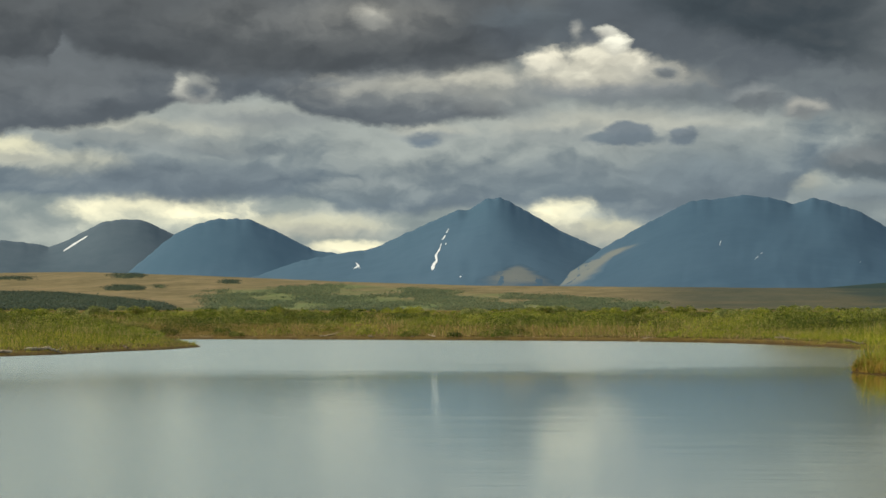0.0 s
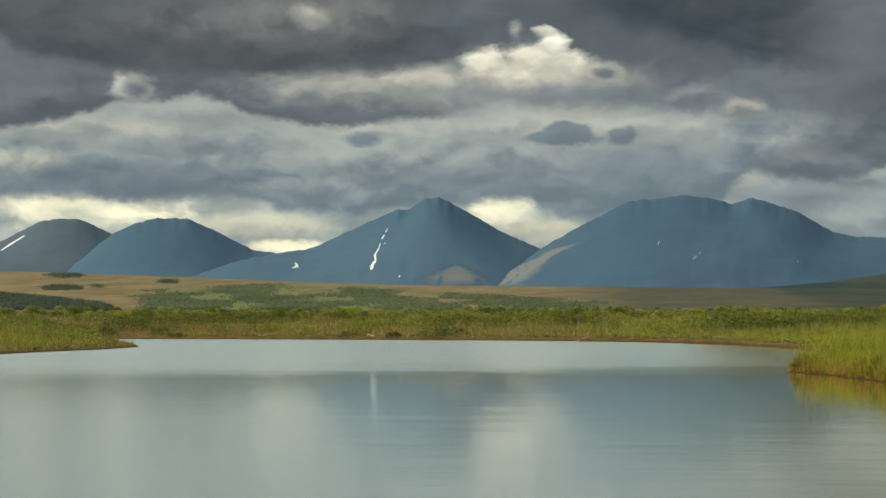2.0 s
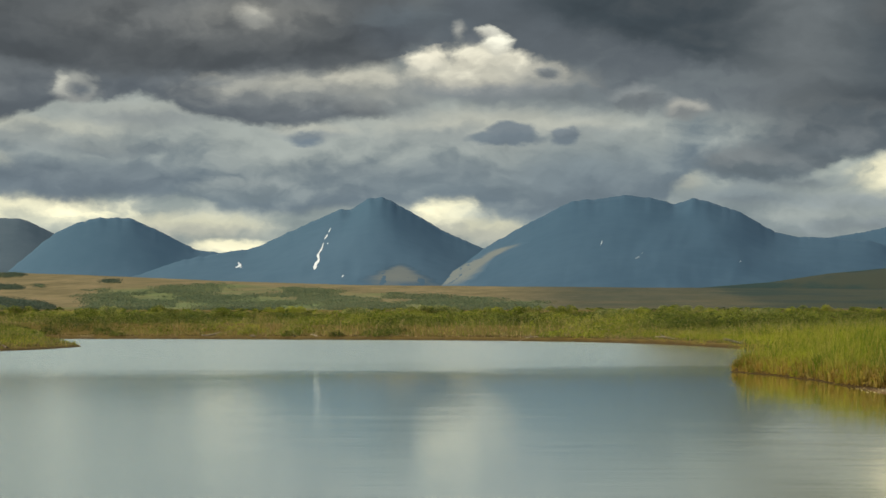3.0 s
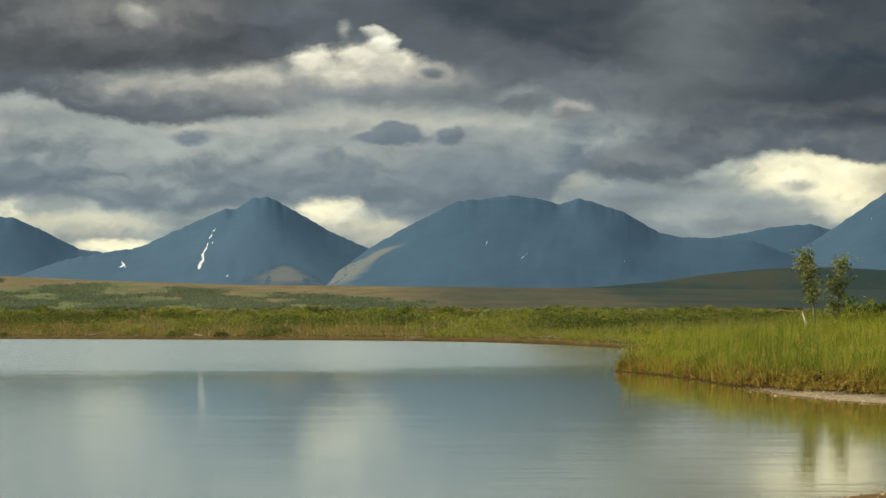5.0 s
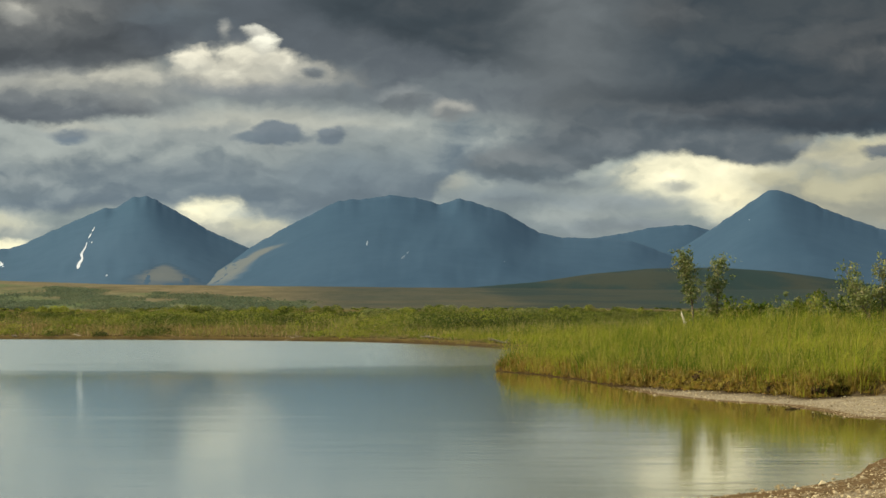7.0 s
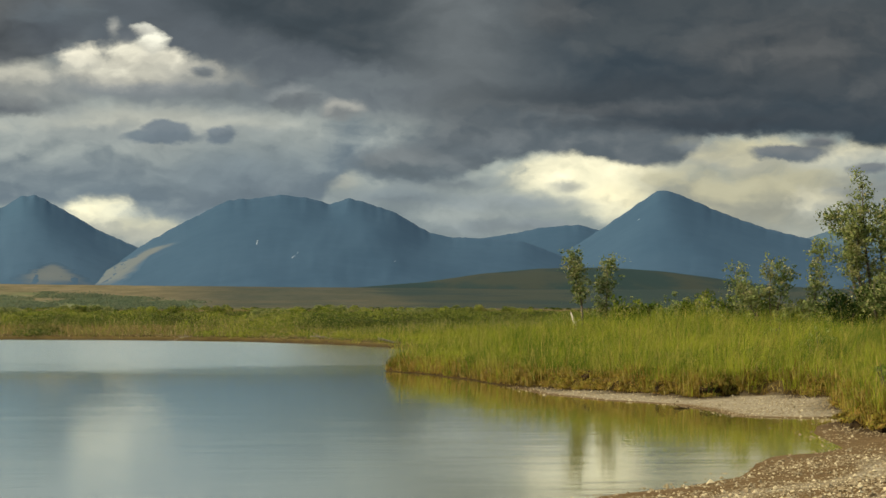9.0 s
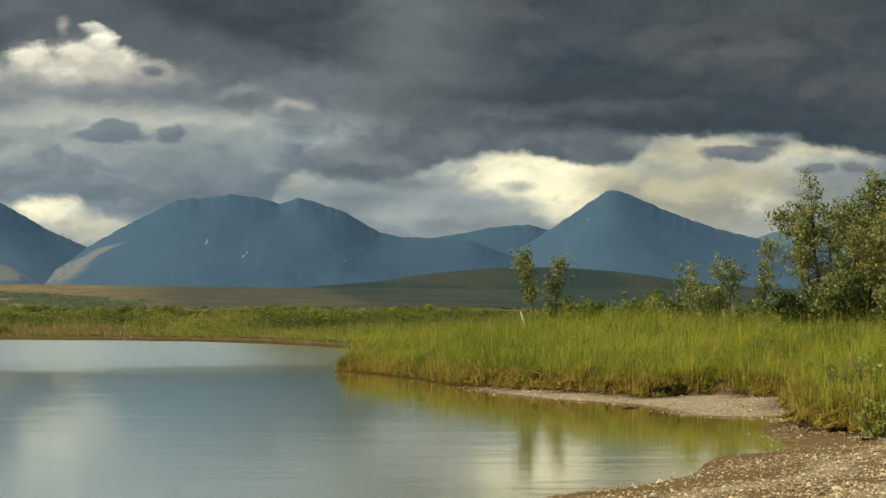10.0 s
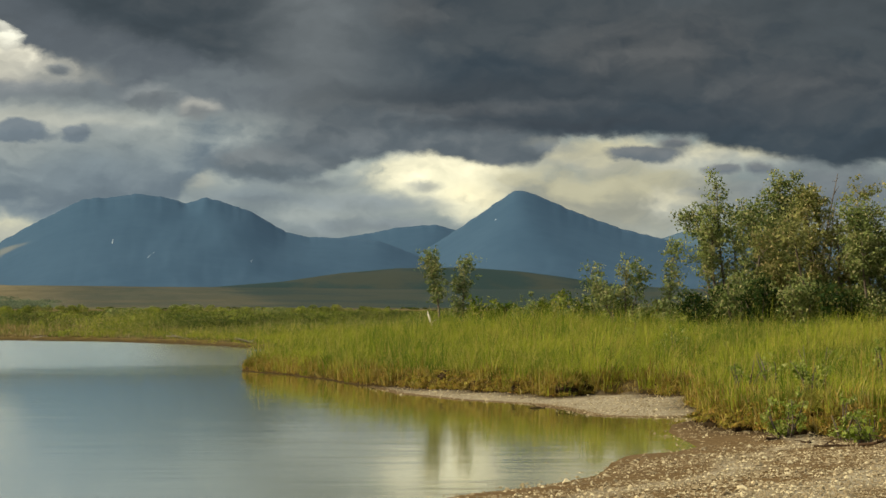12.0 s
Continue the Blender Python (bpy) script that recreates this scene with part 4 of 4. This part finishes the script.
def grow(start, way, length, rnd, bend=0.25, lift=0.1, n=7):
    path, d = [Vector(start)], Vector(way).normalized()
    for _ in range(n):
        d = (d + Vector((rnd.gauss(0, bend), rnd.gauss(0, bend), rnd.gauss(0, bend) + lift)) * 0.5).normalized()
        path.append(path[-1] + d * length / n)
    return path


def tree(name, label, base, height, spread, stems, leaves, leaf, mat, seed, lean=0.0, bare=0.15, twigs=7, category="tree", clump=0.16, bark=None, lump=16):
    """A multi-stemmed tree: tapered stems, limbs and twigs, with leaves in loose clumps along the outer wood."""
    rnd = random.Random(seed)
    z = float(plan(np.array([base[0]]), np.array([base[1]]))[0][0])
    root = Vector((base[0], base[1], z - 0.1))
    thing = new(name)
    thing.location = root
    tagged(thing, label, category)
    tips, bark = [], bark or M_BARK
    for i in range(stems):
        a = (i + rnd.random() * 0.7) / stems * math.tau
        out = Vector((math.cos(a), math.sin(a) * 0.8, 0)) * spread * (0.35 + 0.65 * rnd.random()) if stems > 1 else Vector((0, 0, 0))
        goal = out + Vector((lean * height, 0, height * rnd.uniform(0.80, 1.04) * (1 - 0.24 * (out.length / max(spread, 0.01)) ** 2)))
        path = grow(out * 0.10, goal * 1.0 + out * 0.3, goal.length, rnd, 0.16, 0.08, 9)
        thick = 0.011 * height + 0.012
        v, f = tube(path, [thick * (1 - 0.88 * k / 9) for k in range(10)], 7)
        mesh_object("trunk" if stems == 1 else "stem", v, f, bark, thing, True)
        for t in range(twigs):
            k = rnd.uniform(bare + 0.05, 0.98)
            j = min(int(k * 9), 8)
            p = path[j].lerp(path[j + 1], k * 9 - j)
            b = rnd.uniform(0, math.tau)
            limb = grow(p, (math.cos(b), math.sin(b), rnd.uniform(0.2, 0.9)), spread * rnd.uniform(0.25, 0.55) * (1.15 - 0.6 * k), rnd, 0.3, 0.12, 5)
            tv, tf = tube(limb, [thick * 0.35 * (1 - 0.8 * q / 5) * (1.1 - 0.6 * k) for q in range(6)], 4)
            mesh_object("limb", tv, tf, bark, thing, True)
            tips += limb[2:] + [limb[-1]]
        tips += path[6:]
    tips = np.array([tuple(t) for t in tips])
    local = np.random.default_rng(seed)
    heart = tips[local.integers(0, len(tips), max(leaves // lump, 1))] + local.normal(size=(max(leaves // lump, 1), 3)) * clump * 0.9
    heart[:, 2] = np.maximum(heart[:, 2], 0.15)
    v, f = clumps(heart, clump * local.uniform(0.7, 1.7, len(heart)), lump, (1.1, 1.1, 0.85), leaf, 0.25, True)
    mesh_object("crown", v, f, mat, thing)
    return thing


def at_bearing(u, r):
    return (r * math.sin(u / F), r * math.cos(u / F))


def upto(u, r, v):
    """Place and height of a plant that stands at that bearing and distance and ends so far above the eye's level."""
    x, y = at_bearing(u, r)
    z = float(plan(np.array([x]), np.array([y]))[0][0])
    return (x, y), EYE + v / F * r - z


def willow(name, label, u, r, v, *rest, **more):
    base, height = upto(u, r, v)
    return tree(name, label, base, height, *rest, **more)


willow("sapling", "slender young willow with sparse pale leaves", 527, 72, 166, 0.50, 1, 1900, 0.066, M_WILLOW, 3, lean=0.05, bare=0.34, twigs=18, clump=0.13, lump=11)
willow("sapling", "leaning thin willow sapling above a leafy clump", 564, 73, 132, 0.72, 1, 1700, 0.066, M_WILLOW, 12, lean=0.08, bare=0.22, twigs=16, clump=0.13, lump=11)
willow("low_bush", "low round green bush at the saplings' foot", 600, 71, 42, 0.7, 6, 1900, 0.08, M_SHRUB, 5, bare=0.0, twigs=4, category="bush")
willow("sapling", "broad-topped sparse willow sapling", 848, 66, 134, 0.80, 4, 3000, 0.066, M_WILLOW, 21, bare=0.4, twigs=10, clump=0.13, lump=11)
willow("sapling", "narrow upright willow sapling", 926, 66, 156, 0.46, 1, 1800, 0.066, M_WILLOW, 8, bare=0.2, twigs=15, clump=0.12, lump=11)
for i, (u, r, v) in enumerate([(640, 72, 46), (690, 71, 52), (735, 70, 62), (775, 68, 56), (815, 68, 70), (870, 66, 58), (930, 66, 56), (965, 64, 60), (1005, 64, 52)]):
    willow("willow_bush", "low pale-leaved willow bush in the grass", u, r, v, 0.75, 6, 1700, 0.075, M_WILLOW if i % 2 else M_SHRUB, 40 + i, bare=0.05, twigs=3, category="bush", clump=0.12)
willow("willow_tree", "large grey-green willow with open leafy crown", 1036, 58, 262, 1.1, 6, 15000, 0.062, M_WILLOW, 60, bare=0.1, twigs=15, clump=0.15, lump=24)
willow("willow_tree", "dense bushy willow with dark stems", 1120, 59, 272, 1.1, 8, 25000, 0.062, M_WILLOW, 61, bare=0.05, twigs=13, clump=0.165, lump=24)
willow("willow_tree", "bushy willow with yellowing leaves among the stems", 1205, 56, 252, 1.05, 7, 23000, 0.060, M_YELLOWING, 62, bare=0.05, twigs=13, clump=0.16, lump=24)
willow("willow_tree", "dense green willow at the thicket's edge", 1305, 55, 236, 1.05, 7, 23000, 0.060, M_WILLOW, 63, bare=0.05, twigs=13, clump=0.16, lump=24)
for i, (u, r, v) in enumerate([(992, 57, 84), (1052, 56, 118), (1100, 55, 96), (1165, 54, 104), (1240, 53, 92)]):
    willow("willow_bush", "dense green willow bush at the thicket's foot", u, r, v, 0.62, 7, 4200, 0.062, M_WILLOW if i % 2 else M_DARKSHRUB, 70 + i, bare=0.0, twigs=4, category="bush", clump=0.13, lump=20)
willow("dead_willow", "leafless dead willow twigs above the thicket", 1182, 60, 290, 0.6, 5, 90, 0.06, M_WILLOW, 64, bare=0.5, twigs=12)


# ------------------------------------------------------------------ small things on the banks
def height_at(x, y):
    return float(plan(np.array([x]), np.array([y]))[0][0])


def stub(name, label, x, y, length, thick, lean, mat, seed, category):
    """A short broken trunk with a splintered end and one snapped side branch."""
    rnd = random.Random(seed)
    root = Vector((x, y, height_at(x, y) - 0.08))
    thing = new(name)
    thing.location = root
    tagged(thing, label, category)
    path = grow((0, 0, 0), lean, length, rnd, 0.10, 0.02, 6)
    v, f = tube(path, [thick * (1.25 - 0.07 * k) for k in range(7)], 9)
    k = len(v) - 9
    v[k:] = [(a, b, c + rnd.uniform(-0.03, 0.07)) for a, b, c in v[k:]]
    mesh_object("trunk", v, f, mat, thing, True)
    side = grow(path[4], (lean[0] + 0.5, 0.2, 0.5), length * 0.22, rnd, 0.2, 0.0, 4)
    v, f = tube(side, [thick * 0.4 * (1 - 0.15 * q) for q in range(5)], 6)
    mesh_object("branch_stub", v, f, mat, thing, True)
    return thing


stub("broken_trunk", "short pale broken trunk beside a sapling", *at_bearing(519, 80), 1.08, 0.034, (-0.10, 0, 1.0), M_PALEWOOD, 5, "dead wood")


def driftwood(label, x, y, length, turn, thick, mat, seed, arms=2):
    """A stranded branch lying on the shore, with broken arms."""
    rnd = random.Random(seed)
    thing = new("driftwood")
    thing.location = (x, y, height_at(x, y) + thick * 0.6)
    tagged(thing, label, "driftwood", "driftwood on the shores")
    way = (math.cos(turn), math.sin(turn), 0.02)
    path = grow(-Vector(way) * length / 2, way, length, rnd, 0.16, 0.0, 7)
    v, f = tube(path, [thick * (1 - 0.09 * k) for k in range(8)], 7)
    mesh_object("branch", v, f, mat, thing, True)
    for i in range(arms):
        p = path[2 + i * 2]
        arm = grow(p, (math.cos(turn + 1.0 - 1.8 * i), math.sin(turn + 1.0 - 1.8 * i), 0.35), length * 0.3, rnd, 0.2, 0.0, 4)
        v, f = tube(arm, [thick * 0.45 * (1 - 0.18 * q) for q in range(5)], 5)
        mesh_object("arm", v, f, mat, thing, True)
    return thing


def ashore(u, inland):
    """The first dry place along a bearing, so far behind the waterline."""
    r = np.arange(70.0, 300.0, 0.1)
    land = plan(r * math.sin(u / F), r * math.cos(u / F))[3]
    return at_bearing(u, float(r[np.argmax(land > 0)]) + inland)


for i, (u, r, n, w) in enumerate([(-1316, 0.5, 0.9, 0.10), (-1246, 0.7, 1.3, 0.09), (-1222, 0.4, 0.9, 0.08), (-1146, 0.3, 0.8, 0.06), (-1100, 0.2, 0.7, 0.06)]):
    driftwood("bleached driftwood branch at the waterline", *ashore(u, r), n, 0.2 + 0.5 * i, w, M_DRIFT if i < 3 else M_BARK, 70 + i)
for i, (u, r, n) in enumerate([(-740, 1.2, 1.9), (-660, 1.0, 1.5), (-590, 1.2, 2.2), (-560, 0.8, 1.3), (-180, 0.8, 1.6), (62, 0.6, 1.6), (186, 0.8, 2.0)]):
    driftwood("pale stranded branch under the far sedge", *ashore(u, r), n, 0.1 + 0.7 * i, 0.07, M_DRIFT, 80 + i)
for i, (u, r, n) in enumerate([(1135, 22.1, 0.5), (1168, 21.4, 0.4), (1262, 20.9, 0.45), (1240, 20.2, 0.6), (700, 31.7, 0.4), (1290, 19.8, 0.4)]):
    driftwood("dark dead root below the cut bank", *at_bearing(u, r), n, 0.6 + 0.9 * i, 0.017, M_ROOT, 90 + i, 3)


def turf_block(x, y, size, seed):
    """An added lump of overhanging bank: soil dark as the undercut's shade below, a mossy cushion on top."""
    rnd = random.Random(seed)
    bm = bmesh.new()
    bmesh.ops.create_icosphere(bm, subdivisions=2, radius=1.0)
    turn = Matrix.Rotation(rnd.uniform(0, 3.1), 3, "Z")
    for v in bm.verts:
        v.co *= 1 + 0.28 * noise.noise(v.co * 1.7 + Vector((seed, 0, 0)))
        v.co = turn @ Vector((v.co.x * size * 1.05, v.co.y * size * 0.8, v.co.z * size * 0.65))
    me = bpy.data.meshes.new("soil")
    bm.to_mesh(me)
    bm.free()
    me.materials.append(M_SHADESOIL)
    thing = new("turf_block")
    thing.location = (x, y, height_at(x, y) + size * 0.12)
    tagged(thing, "added turf lump, dark below for the undercut's shade", "turf", "slumped turf along the bank")
    soil = new("soil", me)
    soil.parent = thing
    spots = np.array([(rnd.gauss(0, size * 0.6), rnd.gauss(0, size * 0.4), size * rnd.uniform(0.20, 0.50)) for _ in range(22)])
    mesh_object("moss", *clumps(spots, np.array([size * rnd.uniform(0.25, 0.45) for _ in range(22)]), 60, (1.2, 1.2, 0.7), 0.022), M_MOSS, thing)
    return thing


# added lumps whose dark soil stands for the shaded hollows under the bank
for i, (x, y, size) in enumerate([(4.75, 39.6, 0.16), (5.05, 38.0, 0.19), (5.40, 35.9, 0.15), (5.76, 34.3, 0.15), (6.05, 34.5, 0.15), (6.4, 34.6, 0.14),
                                  (5.86, 26.2, 0.13), (5.62, 24.6, 0.15), (5.58, 23.3, 0.11), (5.76, 22.1, 0.13), (6.05, 20.9, 0.10)]):
    turf_block(x, y, size, 300 + i)


def sprig(u, r, height, spread, leaves, seed):
    return tree("willow_sprig", "fresh green willow sprig in the bank grass", at_bearing(u, r), height, spread, 6, leaves, 0.031, M_SPRIG, seed, bare=0.1, twigs=4, category="shrub", clump=0.046, lump=18)


for i, (u, r, h, w, n) in enumerate([(1135, 22.4, 0.42, 0.17, 520), (1180, 23.7, 0.54, 0.20, 560), (1060, 27.0, 0.50, 0.24, 400), (1110, 27.5, 0.54, 0.27, 400),
                                     (1270, 20.6, 0.30, 0.14, 330), (1240, 21.6, 0.40, 0.17, 260), (1185, 29.7, 0.58, 0.24, 330), (940, 39.8, 0.55, 0.22, 300), (625, 38.8, 0.37, 0.16, 240),
                                     (860, 45.7, 0.62, 0.24, 280), (1300, 27.5, 0.54, 0.24, 330), (1010, 52.0, 0.75, 0.28, 300)]):
    sprig(u, r, h * 1.15, w, int(n * 1.3), 200 + i)


# ------------------------------------------------------------------ shore stones
def pebble(rnd):
    """A worn stone: a 20-sided ball, flattened and knocked out of true."""
    bm = bmesh.new()
    bmesh.ops.create_icosphere(bm, subdivisions=1, radius=0.5)
    for v in bm.verts:
        v.co *= rnd.uniform(0.8, 1.15)
        v.co.z *= 0.62
        v.co.x *= 1.2
    return bm


shapes = []
rnd = random.Random(11)
for i in range(8):
    bm = pebble(rnd)
    me = bpy.data.meshes.new("stone")
    bm.to_mesh(me)
    bm.free()
    me.materials.append(M_STONE)
    shapes.append(me)
x, y = sector(95000, 13.0, 43, 100, 1420)
z, cover, turf, land = plan(x, y)
strew = wobble(x * 0.7, y, 0.65, 4.0) + 0.35 * wobble(x, y, 0.22, 1.0) + 0.6 * np.where(y < 26.5, np.sin(land * 4.9 - 2.2 + 1.2 * wobble(x, y, 1.1, 2.0)), 0) - 0.1 * (1 - smooth(0.36, 0.9, land)) * (y < 26.5)
k = (turf < 0.02) & (land > -0.16) & (strew > rng.uniform(-1.6, 0.9, len(x)) - 0.8 * (land > 0.9) + 0.7 * (land < 0.05) + 0.25 * (1 - smooth(0.3, 0.9, land)) * (y < 26.5))
k |= (land > -0.5) & (land < 0.02) & (x > 0) & (y < 26) & (rng.random(len(x)) < 0.006)
x, y, z = x[k], y[k], np.maximum(z[k], -0.003)
size = np.clip(0.0122 * np.exp(rng.normal(0, 0.45, len(x))), 0.007, 0.07)
order = np.argsort(np.hypot(x, y) - 40 * size)
for i in order[:300]:
    ob = new("stone", shapes[i % 8])
    ob.parent = ground
    ob.location = (x[i], y[i], z[i] + size[i] * 0.12)
    ob.rotation_euler = (rnd.uniform(-0.3, 0.3), rnd.uniform(-0.3, 0.3), rnd.uniform(0, 6.3))
    ob.scale = [float(size[i])] * 3
rest = order[300:]
corner = np.array([(0.6, 0, 0), (0, 0.5, 0), (-0.6, 0, 0), (0, -0.5, 0), (0, 0, 0.36), (0, 0, -0.3)])
base = [corner * rng.uniform(0.75, 1.2, (6, 1)) + rng.normal(0, 0.08, (6, 3)) for _ in range(8)]
tri = np.array([(0, 1, 4), (1, 2, 4), (2, 3, 4), (3, 0, 4), (1, 0, 5), (2, 1, 5), (3, 2, 5), (0, 3, 5)])
spin = rng.uniform(0, 6.3, len(rest))
c, q = np.cos(spin), np.sin(spin)
body = np.stack([base[i % 8] for i in rest]) * size[rest][:, None, None]
body = np.stack([body[:, :, 0] * c[:, None] - body[:, :, 1] * q[:, None], body[:, :, 0] * q[:, None] + body[:, :, 1] * c[:, None], body[:, :, 2]], 2)
body += np.stack([x[rest], y[rest], z[rest] + size[rest] * 0.12], 1)[:, None, :]
f = (np.arange(len(rest))[:, None, None] * 6 + tri[None]).reshape(-1, 3)
gravel = mesh_object("gravel", body.reshape(-1, 3), f, M_STONE)
tagged(gravel, "pale and brown river gravel on the beach", "gravel", kind="stuff")
